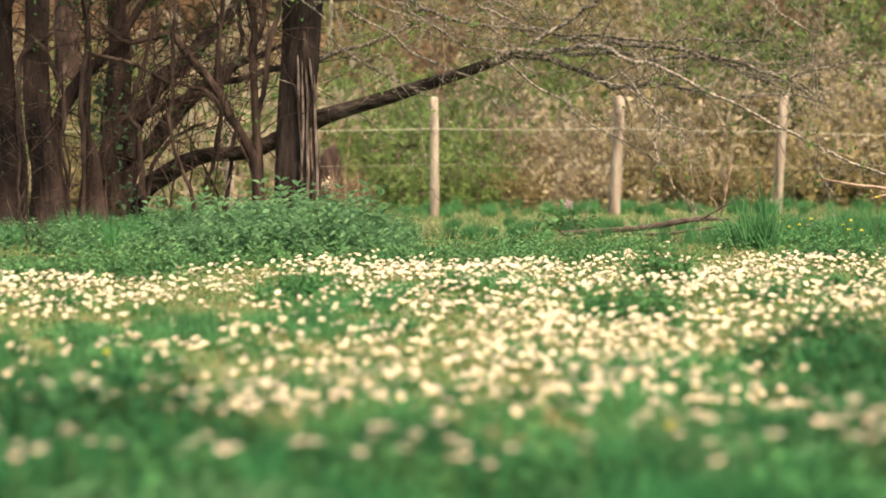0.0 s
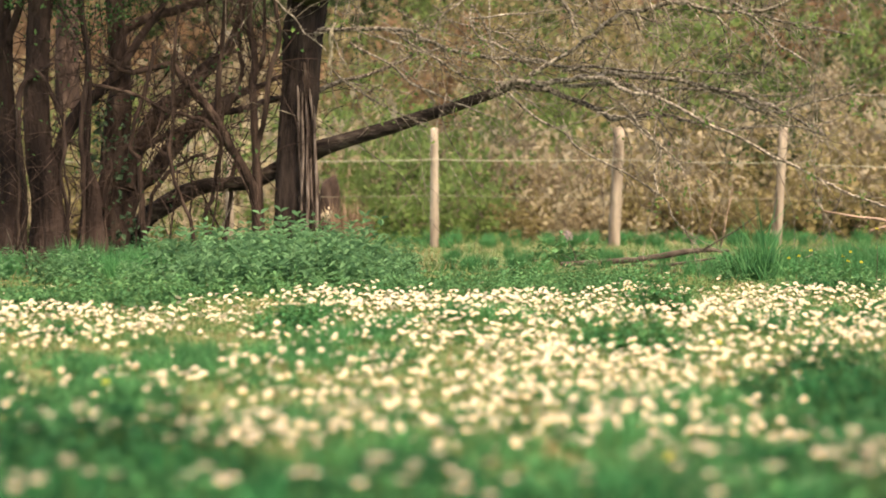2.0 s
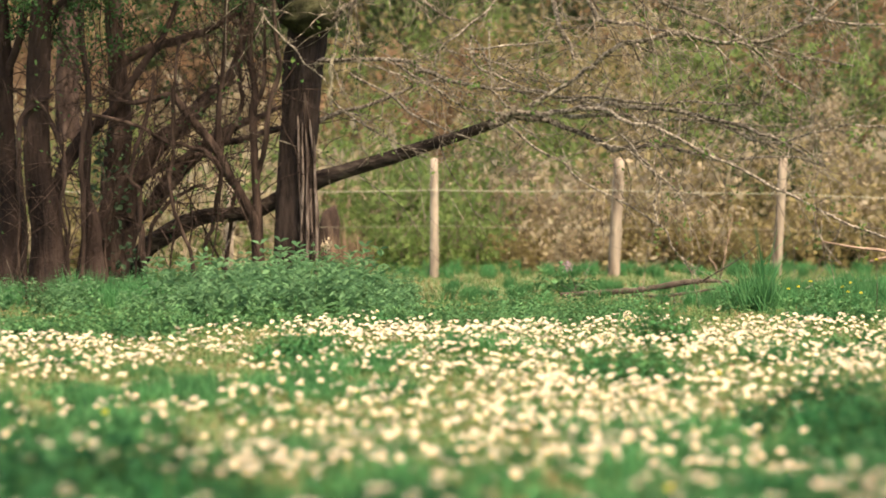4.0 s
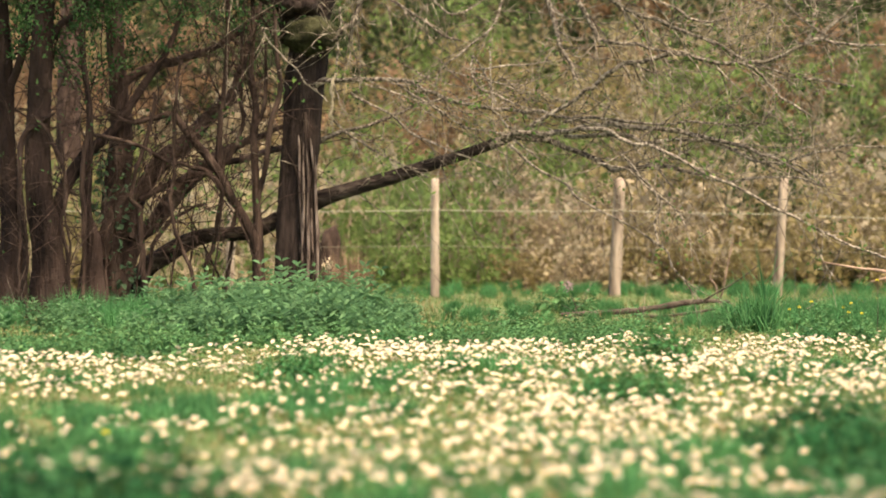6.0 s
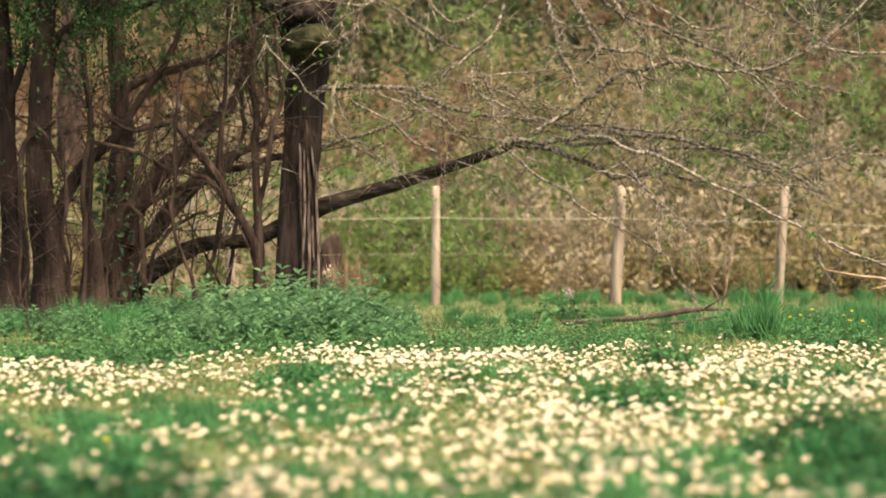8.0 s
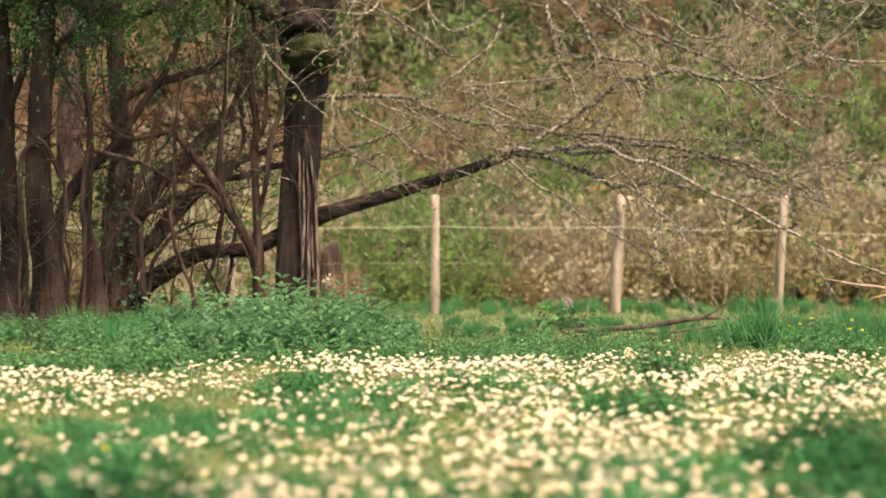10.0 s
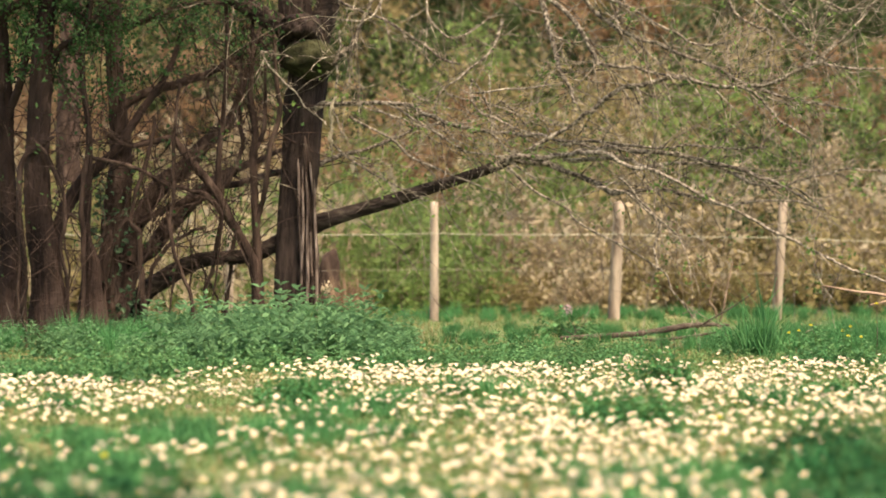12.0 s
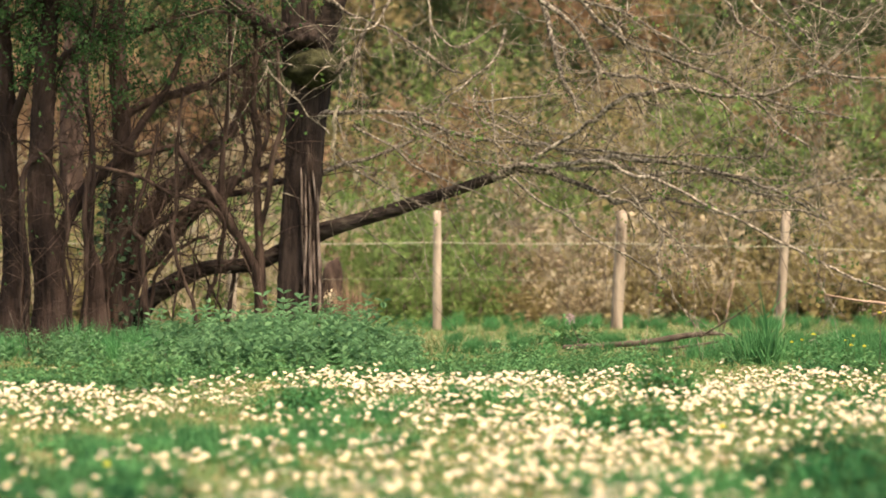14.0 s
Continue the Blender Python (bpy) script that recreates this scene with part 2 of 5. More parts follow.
def tube(line, sides, rough=0.0):
    """A tapered tube round a line (x, y, z, r) with an uneven skin."""
    c, r = line[:, :3], line[:, 3]
    tan = np.gradient(c, axis=0)
    tan /= np.linalg.norm(tan, axis=1, keepdims=True) + 1e-9
    ref = np.where(np.abs(tan[:, 1:2]) < .9, np.array([[0, 1.0, 0]]), np.array([[1.0, 0, 0]]))
    u = np.cross(tan, ref)
    u /= np.linalg.norm(u, axis=1, keepdims=True)
    w = np.cross(tan, u)
    a = np.arange(sides) * 2 * np.pi / sides
    n = len(c)
    rad = np.repeat(r[:, None], sides, 1)
    if rough and sides > 30:
        s = np.concatenate([[0], np.cumsum(np.linalg.norm(np.diff(c, axis=0), axis=1))])[:, None]
        ph = rng.uniform(0, 6, 5)
        wav = a[None] + .25 * np.sin(2.3 * s + ph[0]) + .12 * np.sin(7 * s + ph[1])
        fis = np.abs(np.sin(wav * 6.5 + .8 * np.sin(9 * s + 2 * a[None]) + ph[2])) ** .6 + .6 * np.abs(np.sin(wav * 11 + 1.2 * np.sin(14 * s) + ph[3]))
        rad = rad * (1 + rough * (.55 * np.sin(wav * 2 + ph[4]) + .4 * np.sin(wav * 3 + 1.1 * s) + .85 * (fis - .9)) + rough * .1 * rng.normal(size=(n, sides)))
        if rough > .3:
            deep = np.clip(np.sin(wav * 5 + .9 * np.sin(5 * s + a[None]) + ph[1]), 0, 1) ** 2 + .7 * np.clip(np.sin(wav * 9 + .8 * np.sin(11 * s) + ph[3]), 0, 1) ** 2
            rad = rad * (1 + .16 * np.sin(6.3 * s + ph[0]) - .38 * deep)
    elif rough:
        lobes = np.sin(a * 3 + rng.uniform(0, 6)) * .35 + np.sin(a * 5 + rng.uniform(0, 6)) * .3
        rad = rad * (1 + rough * (lobes[None] + rng.normal(size=(n, sides)) * .45))
    v = c[:, None] + rad[:, :, None] * (np.cos(a)[None, :, None] * u[:, None] + np.sin(a)[None, :, None] * w[:, None])
    i, j = np.meshgrid(np.arange(n - 1), np.arange(sides), indexing="ij")
    k = (j + 1) % sides
    f = np.stack([i * sides + j, i * sides + k, (i + 1) * sides + k, (i + 1) * sides + j], -1).reshape(-1, 4)
    return v.reshape(-1, 3), f


def crooked(start, way, length, r, steps=5, wander=.35, droop=0.0):
    """A line (x, y, z, r) that wanders like a twig."""
    way = np.asarray(way, float) / np.linalg.norm(way)
    p, out = np.asarray(start, float), []
    for i in range(steps + 1):
        out.append([*p, r * (1 - .8 * i / steps)])
        way = way + rng.normal(size=3) * wander * np.array([1, .7, 1]) + np.array([0, 0, -droop])
        way /= np.linalg.norm(way)
        p = p + way * length / steps
    return np.array(out)


# ---------------------------------------------------------------- ground
def sheet(name, xs, ys, mat):
    X, Y = np.meshgrid(xs, ys, indexing="ij")
    v = np.stack([X, Y, ground_z(X, Y)], -1).reshape(-1, 3)
    nx, ny = X.shape
    i, j = np.meshgrid(np.arange(nx - 1), np.arange(ny - 1), indexing="ij")
    f = np.stack([i * ny + j, (i + 1) * ny + j, (i + 1) * ny + j + 1, i * ny + j + 1], -1).reshape(-1, 4)
    return new(name, mesh_np(name, v, f, mat, True))


far = np.array([14, 20, 30, 50, 90, 160, 300, 600, 1200.0])
ground = sheet("ground", np.concatenate([-far[::-1], np.arange(-10, 10.01, .2), far]),
               np.concatenate([-far[::-1], np.arange(-6, 26, .2), np.arange(26, 90, 1.0), [95, 105, 120, 160, 250, 500, 1200]]), M_GROUND)
tagged(ground, "meadow soil rising to a wooded bank behind the fence", "ground", kind="structure")
ground.data.materials.append(M_BANK)
for poly in ground.data.polygons:
    if poly.center.y > 27.0:
        poly.material_index = 1

# ---------------------------------------------------------------- trees
OWN = {}


def woody(name, label, category, at, bark, leafy=0.0, group=""):
    ob = thing(name, label, category, group, at=at)
    OWN[ob] = dict(base=np.array(at, float), bark=bark, leafy=leafy, tips=[])
    return ob


def bough(owner, name, pts, twigs=0):
    """One trunk, limb or branch through pts (x, y, z, radius), with its share of twigs."""
    o = OWN[owner]
    if name == "branch" and o["bark"] is M_BARK:
        pts = [(*q[:3], q[3] * .78) for q in pts]
    thick = max(q[3] for q in pts)
    line = spline(pts, 26 if thick > .06 else 8)
    if thick < .03 and "strip" not in name:
        kinks = np.arange(0, len(line) + 3, 4)
        for axis in range(3):
            line[1:-1, axis] += np.interp(np.arange(1, len(line) - 1), kinks, rng.normal(size=len(kinks)) * .009)
    sides = 48 if thick > .06 else 12 if thick > .03 else 7
    v, f = tube(line, sides, .34 if "ridge" in name else .2 if thick > .06 and o["bark"] is M_STEM else .11 if thick > .06 else .12)
    mat = M_RIDGE if "ridge" in name else M_STRIP if "strip" in name else M_LICHEN if "lichen" in name else M_TWIG if thick < .021 and o["bark"] is M_BARK else M_BOUGH if thick < .04 and name == "branch" and o["bark"] is M_BARK else M_LIMB if name == "limb" and o["bark"] is M_BARK else o["bark"]
    own = part(name, mesh_np(name, v - o["base"], f, mat, True), owner, "craggy dark hollow of the trunk" if "ridge" in name else "strip of pale loose bark" if "strip" in name else "hanging pale lichen" if "lichen" in name else "")
    fine = []
    if o["bark"] is M_BARK and "strip" not in name:
        fine += spurs(line)
    tan = np.gradient(line[:, :3], axis=0)
    for _ in range(int(twigs * (1.5 if o["bark"] is M_BARK else 2.5))):
        i = int(len(line) * rng.uniform(.22, .98))
        t = tan[i] / np.linalg.norm(tan[i])
        way = t * rng.uniform(.2, 1.0) + rng.normal(size=3) * np.array([.6, .5, .6])
        r = min(.0056, max(.0031, line[i, 3] * .36)) * rng.uniform(.8, 1.1)
        L = rng.uniform(.25, 1.25)
        tw = spline(crooked(line[i, :3], way, L, r, 5, .2), 2)
        fine.append(tube(tw, 5))
        o["tips"].append(tw[3:, :3])
        for _ in range(rng.integers(1, 4)):
            k = rng.integers(1, 10)
            w2 = (tw[k, :3] - tw[k - 1, :3]) / (L / 10) + rng.normal(size=3) * .7
            t2 = crooked(tw[k, :3], w2, rng.uniform(.08, .36), r * .65, 4, .3)
            fine.append(tube(t2, 4))
            o["tips"].append(t2[1:, :3])
    if fine:
        v, f = joined(fine)
        tagged(part("twig_work", mesh_np("twig_work", v - o["base"], f, M_FINE if o["bark"] is M_BARK else o["bark"], True), own), kind="stuff")


def spurs(line):
    """Short side spurs that make a thin branch look rough."""
    out = []
    for i in range(1, len(line) - 1):
        if line[i, 3] < .015:
            for _ in range(rng.integers(0, 3)):
                way = rng.normal(size=3) + [0, 0, .2]
                out.append(tube(crooked(line[i, :3] + (line[i + 1, :3] - line[i, :3]) * rng.random(), way, rng.uniform(.02, .075), .003, 2, .4), 4))
    return out


def finish(owner, leaf_label):
    o = OWN[owner]
    if o["leafy"] and o["tips"]:
        tips = np.concatenate(o["tips"])
        if o["bark"] is not M_BARK:
            tips = tips[(tips[:, 2] > 1.95 + .25 * np.sin(3 * tips[:, 0])) | (rng.random(len(tips)) < .05)]
        n = int(len(tips) * o["leafy"])
        seats = tips[rng.integers(0, len(tips), max(1, n // 6))] if o["bark"] is M_BARK else tips
        p = seats[rng.integers(0, len(seats), n)] + rng.normal(size=(n, 3)) * (.034 if o["bark"] is M_BARK else .025)
        v, f = leaves(p, rng.normal(size=(n, 3)) + [0, 0, .3], rng.uniform(.02, .045, n), rng.uniform(.014, .026, n))
        tagged(part("foliage", mesh_np("foliage", v - o["base"], f, M_BUD if o["bark"] is M_BARK else M_SPRING), owner, leaf_label), kind="stuff")


tree = woody("old_tree", "gnarled dark old tree with long low bare boughs", "tree", (-1.1, 17.0, 0), M_BARK, .19)
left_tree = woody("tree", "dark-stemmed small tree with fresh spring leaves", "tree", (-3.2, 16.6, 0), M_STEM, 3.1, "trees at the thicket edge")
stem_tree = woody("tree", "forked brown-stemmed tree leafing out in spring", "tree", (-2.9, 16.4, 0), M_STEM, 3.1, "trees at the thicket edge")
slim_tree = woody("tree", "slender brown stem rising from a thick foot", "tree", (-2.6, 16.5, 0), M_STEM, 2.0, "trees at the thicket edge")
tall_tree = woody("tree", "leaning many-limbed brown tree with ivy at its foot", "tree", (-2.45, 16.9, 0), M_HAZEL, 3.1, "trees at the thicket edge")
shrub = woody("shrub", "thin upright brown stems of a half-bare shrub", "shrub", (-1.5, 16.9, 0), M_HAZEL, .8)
bough(tree, "trunk", [(-1.10, 17.00, -0.11, 0.219), (-1.10, 17.00, 0.23, 0.160), (-1.10, 17.00, 0.69, 0.131), (-1.08, 17.00, 1.11, 0.126), (-1.06, 17.00, 1.32, 0.131), (-1.05, 17.00, 1.53, 0.131), (-1.04, 17.00, 1.74, 0.139), (-1.01, 17.00, 1.96, 0.139), (-1.00, 17.00, 2.06, 0.143), (-1.02, 17.00, 2.15, 0.155), (-1.06, 17.00, 2.25, 0.155), (-1.08, 17.00, 2.36, 0.140), (-1.10, 17.00, 2.50, 0.115), (-1.10, 17.00, 2.84, 0.110), (-1.04, 17.00, 3.52, 0.105), (-0.90, 17.00, 4.36, 0.085), (-0.79, 17.00, 5.29, 0.050)], 0)
bough(tree, "limb", [(-1.00, 17.00, 2.15, 0.105), (-0.89, 16.97, 2.42, 0.085), (-0.82, 16.95, 2.65, 0.075), (-0.68, 16.90, 3.10, 0.060), (-0.45, 16.80, 3.80, 0.035)], 10)
# hollow side of the trunk with its strips of pale loose bark
bough(tree, "bark_ridge", [(-0.96, 16.84, -0.02, 0.088), (-0.97, 16.84, 0.23, 0.075), (-0.98, 16.85, 0.48, 0.067), (-0.99, 16.86, 0.69, 0.063), (-1.00, 16.86, 0.90, 0.068), (-1.00, 16.86, 1.11, 0.068), (-1.01, 16.87, 1.28, 0.060), (-1.02, 16.88, 1.42, 0.042), (-1.03, 16.88, 1.55, 0.017)], 0)
for across, low, high, thick in ((-.98, .22, 1.42, .016), (-.62, .10, .72, .013), (-.40, .66, 1.36, .015), (-.15, .25, 1.12, .017), (.12, .45, 1.30, .012), (.38, .12, .86, .017), (.55, .80, 1.38, .012), (.84, .18, 1.22, .018), (1.0, .60, 1.05, .012)):
    strip, ph = [], rng.uniform(0, 6)
    for z in np.arange(low, high + .01, .055):
        k = across + .16 * math.sin(3.4 * z + ph) + .06 * math.sin(11 * z + 2 * ph)
        mid = np.interp(z, [0, .25, .7, 1.1, 1.5], [-.962, -.97, -.99, -1.0, -1.02])
        wide = np.interp(z, [0, .25, .7, 1.4], [.098, .086, .078, .062])
        strip.append((mid + wide * math.sin(k), 16.855 - wide * math.cos(k) * 1.05, z, thick * (.62 + .16 * math.sin(7 * z + ph)) * (.4 if z < low + .05 or z > high - .06 else 1)))
    bough(tree, "bark_strip", strip, 0)
bough(tree, "limb", [(-1.06, 17.00, 0.83, 0.076), (-0.93, 16.94, 0.90, 0.063), (-0.78, 16.89, 0.95, 0.054), (-0.57, 16.83, 1.01, 0.050), (-0.39, 16.78, 1.06, 0.050), (-0.11, 16.72, 1.15, 0.044), (0.12, 16.67, 1.22, 0.039), (0.38, 16.61, 1.31, 0.035), (0.51, 16.56, 1.36, 0.029), (0.63, 16.50, 1.34, 0.012)], 3)
bough(tree, "branch", [(0.34, 16.56, 1.29, 0.033), (0.51, 16.50, 1.35, 0.033), (0.67, 16.45, 1.33, 0.029), (0.87, 16.39, 1.28, 0.024), (1.07, 16.34, 1.19, 0.024), (1.21, 16.28, 1.13, 0.024), (1.30, 16.22, 1.11, 0.020), (1.46, 16.17, 1.11, 0.016), (1.65, 16.11, 1.11, 0.016), (1.88, 16.06, 1.05, 0.014), (2.04, 16.00, 0.98, 0.012)], 14)
bough(tree, "branch", [(0.46, 16.40, 1.35, 0.028), (0.58, 16.35, 1.38, 0.028), (0.72, 16.31, 1.36, 0.028), (0.90, 16.26, 1.38, 0.024), (1.06, 16.22, 1.41, 0.024), (1.26, 16.17, 1.42, 0.024), (1.51, 16.13, 1.39, 0.022), (1.81, 16.08, 1.33, 0.020), (2.04, 16.04, 1.28, 0.018), (2.23, 15.99, 1.21, 0.016), (2.37, 15.95, 1.14, 0.014), (2.66, 15.90, 0.99, 0.008)], 16)
bough(tree, "branch", [(0.98, 16.20, 1.39, 0.022), (1.17, 16.13, 1.38, 0.022), (1.27, 16.06, 1.30, 0.020), (1.44, 15.99, 1.27, 0.019), (1.63, 15.92, 1.18, 0.017), (1.82, 15.85, 1.07, 0.016), (2.01, 15.78, 0.98, 0.014), (2.28, 15.71, 0.83, 0.013), (2.53, 15.64, 0.70, 0.012), (2.80, 15.57, 0.57, 0.012), (3.09, 15.50, 0.45, 0.011)], 15)
bough(tree, "branch", [(0.86, 16.30, 1.45, 0.014), (1.10, 16.20, 1.46, 0.012), (1.49, 16.10, 1.43, 0.012), (1.72, 16.00, 1.43, 0.010), (2.06, 15.90, 1.42, 0.008), (2.25, 15.80, 1.42, 0.007)], 14)
bough(tree, "limb", [(-1.10, 17.05, 0.73, 0.068), (-1.21, 17.08, 0.77, 0.059), (-1.39, 17.11, 0.68, 0.055), (-1.56, 17.14, 0.65, 0.055), (-1.77, 17.18, 0.64, 0.055), (-1.95, 17.21, 0.58, 0.064), (-2.12, 17.24, 0.48, 0.068), (-2.25, 17.27, 0.39, 0.069), (-2.37, 17.30, 0.22, 0.077)], 4)
bough(tree, "limb", [(-1.06, 17.00, 2.30, 0.090), (-1.24, 16.94, 2.39, 0.078), (-1.39, 16.84, 2.47, 0.071), (-1.57, 16.76, 2.58, 0.058), (-1.77, 16.68, 2.80, 0.041), (-2.00, 16.60, 3.04, 0.021)], 12)
bough(tree, "branch", [(-0.95, 16.90, 1.76, 0.034), (-0.79, 16.84, 1.79, 0.025), (-0.46, 16.78, 1.79, 0.021), (-0.23, 16.72, 1.76, 0.021), (-0.06, 16.66, 1.67, 0.021), (0.12, 16.60, 1.60, 0.021), (0.36, 16.54, 1.56, 0.018), (0.59, 16.48, 1.53, 0.016), (0.81, 16.42, 1.51, 0.016), (1.05, 16.36, 1.45, 0.012), (1.27, 16.30, 1.42, 0.008)], 22)
bough(tree, "branch", [(-0.98, 17.00, 1.32, 0.030), (-0.74, 17.15, 1.42, 0.021), (-0.42, 17.30, 1.53, 0.017), (-0.20, 17.45, 1.62, 0.013), (0.06, 17.60, 1.68, 0.009)], 10)
bough(tree, "branch", [(-0.87, 16.90, 2.62, 0.029), (-0.74, 16.80, 2.52, 0.017), (-0.43, 16.70, 2.38, 0.014), (-0.21, 16.60, 2.24, 0.012), (-0.01, 16.50, 2.10, 0.012), (0.12, 16.40, 2.04, 0.008)], 10)
bough(tree, "branch", [(-0.79, 17.00, 2.84, 0.038), (-0.36, 16.88, 2.91, 0.033), (0.14, 16.75, 2.81, 0.033), (0.59, 16.62, 2.71, 0.033), (0.71, 16.50, 2.53, 0.029), (0.75, 16.38, 2.30, 0.024), (0.80, 16.25, 2.11, 0.024), (0.86, 16.12, 1.93, 0.020), (0.94, 16.00, 1.73, 0.012)], 20)
bough(tree, "branch", [(0.57, 16.10, 2.64, 0.028), (0.79, 16.07, 2.44, 0.024), (0.92, 16.04, 2.31, 0.024), (1.04, 16.01, 2.12, 0.024), (1.08, 15.99, 2.01, 0.020), (1.24, 15.96, 1.98, 0.016), (1.44, 15.93, 1.96, 0.012), (1.69, 15.90, 1.89, 0.008)], 14)
bough(tree, "branch", [(0.62, 16.20, 1.41, 0.024), (0.86, 16.16, 1.55, 0.020), (1.01, 16.12, 1.65, 0.020), (1.13, 16.08, 1.75, 0.024), (1.28, 16.05, 1.84, 0.024), (1.49, 16.01, 1.88, 0.024), (1.69, 15.97, 1.89, 0.022), (1.83, 15.93, 1.86, 0.020), (2.04, 15.89, 1.84, 0.020), (2.24, 15.85, 1.85, 0.018), (2.44, 15.82, 1.94, 0.016), (2.58, 15.78, 2.00, 0.014), (2.70, 15.74, 1.96, 0.014), (3.04, 15.70, 1.95, 0.010)], 30)
bough(tree, "branch", [(0.46, 16.20, 2.98, 0.032), (0.86, 16.16, 2.65, 0.024), (1.01, 16.13, 2.47, 0.020), (1.14, 16.09, 2.35, 0.020), (1.28, 16.05, 2.24, 0.020), (1.51, 16.02, 2.15, 0.018), (1.63, 15.98, 2.09, 0.018), (1.83, 15.95, 2.01, 0.016), (2.08, 15.91, 1.88, 0.016), (2.24, 15.87, 1.80, 0.014), (2.52, 15.84, 1.73, 0.012), (2.85, 15.80, 1.67, 0.008)], 22)
bough(tree, "branch", [(1.80, 16.00, 2.71, 0.017), (1.98, 15.97, 2.47, 0.012), (2.06, 15.93, 2.34, 0.012), (2.20, 15.90, 2.25, 0.010), (2.28, 15.87, 2.21, 0.010), (2.26, 15.83, 2.06, 0.008), (2.24, 15.80, 1.96, 0.007)], 8)
bough(tree, "branch", [(2.00, 16.00, 2.71, 0.017), (2.17, 15.95, 2.47, 0.012), (2.33, 15.90, 2.33, 0.012), (2.49, 15.85, 2.16, 0.010), (2.62, 15.80, 2.02, 0.008)], 10)
bough(tree, "branch", [(2.24, 16.00, 2.67, 0.017), (2.35, 15.90, 2.46, 0.012), (2.48, 15.80, 2.27, 0.010), (2.56, 15.70, 2.22, 0.008), (2.67, 15.60, 2.43, 0.007)], 8)
bough(tree, "branch", [(3.03, 15.80, 2.45, 0.010), (2.91, 15.80, 2.32, 0.010), (2.75, 15.80, 2.14, 0.010), (2.62, 15.80, 2.02, 0.010), (2.48, 15.80, 1.96, 0.007)], 8)
bough(tree, "branch", [(2.01, 15.80, 1.83, 0.013), (2.12, 15.75, 1.81, 0.012), (2.26, 15.70, 1.66, 0.012), (2.39, 15.65, 1.53, 0.012), (2.53, 15.60, 1.45, 0.007)], 6)
bough(tree, "branch", [(2.34, 16.00, 1.13, 0.012), (2.57, 15.87, 1.21, 0.010), (2.80, 15.73, 1.25, 0.010), (3.05, 15.60, 1.24, 0.008)], 5)
bough(tree, "branch", [(0.86, 16.30, 1.35, 0.024), (1.24, 16.25, 1.36, 0.020), (1.44, 16.20, 1.29, 0.020), (1.73, 16.15, 1.33, 0.016), (1.98, 16.10, 1.27, 0.016), (2.16, 16.05, 1.18, 0.014), (2.36, 16.00, 1.15, 0.012), (2.58, 15.95, 1.07, 0.010), (2.67, 15.90, 0.98, 0.008)], 14)
bough(tree, "branch", [(1.84, 16.00, 1.04, 0.010), (1.99, 15.87, 1.02, 0.010), (2.28, 15.73, 1.04, 0.010), (2.62, 15.60, 0.97, 0.007)], 6)
bough(tree, "branch", [(0.46, 16.20, 1.29, 0.014), (0.65, 16.10, 1.11, 0.012), (0.85, 16.00, 0.99, 0.012), (1.03, 15.90, 0.85, 0.010), (1.47, 15.80, 0.60, 0.010), (1.59, 15.70, 0.41, 0.008), (1.72, 15.60, 0.23, 0.007)], 9)
bough(tree, "branch", [(1.24, 16.00, 1.20, 0.013), (1.33, 15.95, 1.12, 0.012), (1.42, 15.90, 0.99, 0.012), (1.52, 15.85, 0.87, 0.012), (1.47, 15.80, 0.76, 0.010), (1.46, 15.75, 0.66, 0.010), (1.48, 15.70, 0.56, 0.007)], 5)
bough(tree, "branch", [(1.08, 16.00, 1.14, 0.010), (1.28, 15.90, 1.10, 0.010), (1.54, 15.80, 0.88, 0.008), (1.67, 15.70, 0.72, 0.007)], 4)
bough(tree, "branch", [(0.38, 16.40, 1.58, 0.010), (0.22, 16.36, 1.93, 0.009), (0.19, 16.32, 1.82, 0.010), (0.26, 16.28, 1.68, 0.010), (0.40, 16.24, 1.62, 0.010), (0.66, 16.20, 1.53, 0.007)], 3)
bough(tree, "branch", [(0.19, 16.20, 1.81, 0.010), (0.33, 16.13, 1.83, 0.010), (0.57, 16.07, 1.84, 0.010), (0.77, 16.00, 1.85, 0.007)], 4)
bough(tree, "branch", [(0.42, 16.40, 2.36, 0.014), (0.42, 16.36, 2.28, 0.014), (0.35, 16.32, 2.15, 0.014), (0.18, 16.28, 1.99, 0.012), (0.01, 16.24, 1.86, 0.010), (-0.07, 16.20, 1.69, 0.007)], 6)
bough(tree, "branch", [(0.33, 16.20, 2.03, 0.009), (0.34, 16.17, 1.60, 0.009), (0.39, 16.13, 1.47, 0.009), (0.48, 16.10, 1.38, 0.007)], 4)
bough(tree, "branch", [(-0.61, 16.70, 2.80, 0.025), (-0.52, 16.68, 2.55, 0.017), (-0.61, 16.66, 2.30, 0.021), (-0.65, 16.64, 2.22, 0.033), (-0.72, 16.62, 2.15, 0.021), (-0.81, 16.60, 2.05, 0.012)], 8)
bough(tree, "branch", [(-0.36, 16.60, 2.79, 0.017), (-0.43, 16.53, 2.53, 0.014), (-0.54, 16.47, 2.38, 0.010), (-0.76, 16.40, 2.36, 0.010)], 6)
bough(tree, "branch", [(-0.15, 16.40, 2.76, 0.014), (-0.13, 16.35, 2.51, 0.010), (-0.05, 16.30, 2.29, 0.010), (0.13, 16.25, 2.22, 0.009), (0.38, 16.20, 2.38, 0.007)], 9)
bough(tree, "branch", [(-0.75, 16.60, 2.30, 0.010), (-0.77, 16.60, 2.09, 0.009), (-0.78, 16.60, 1.88, 0.009), (-0.80, 16.60, 1.74, 0.007)], 2)
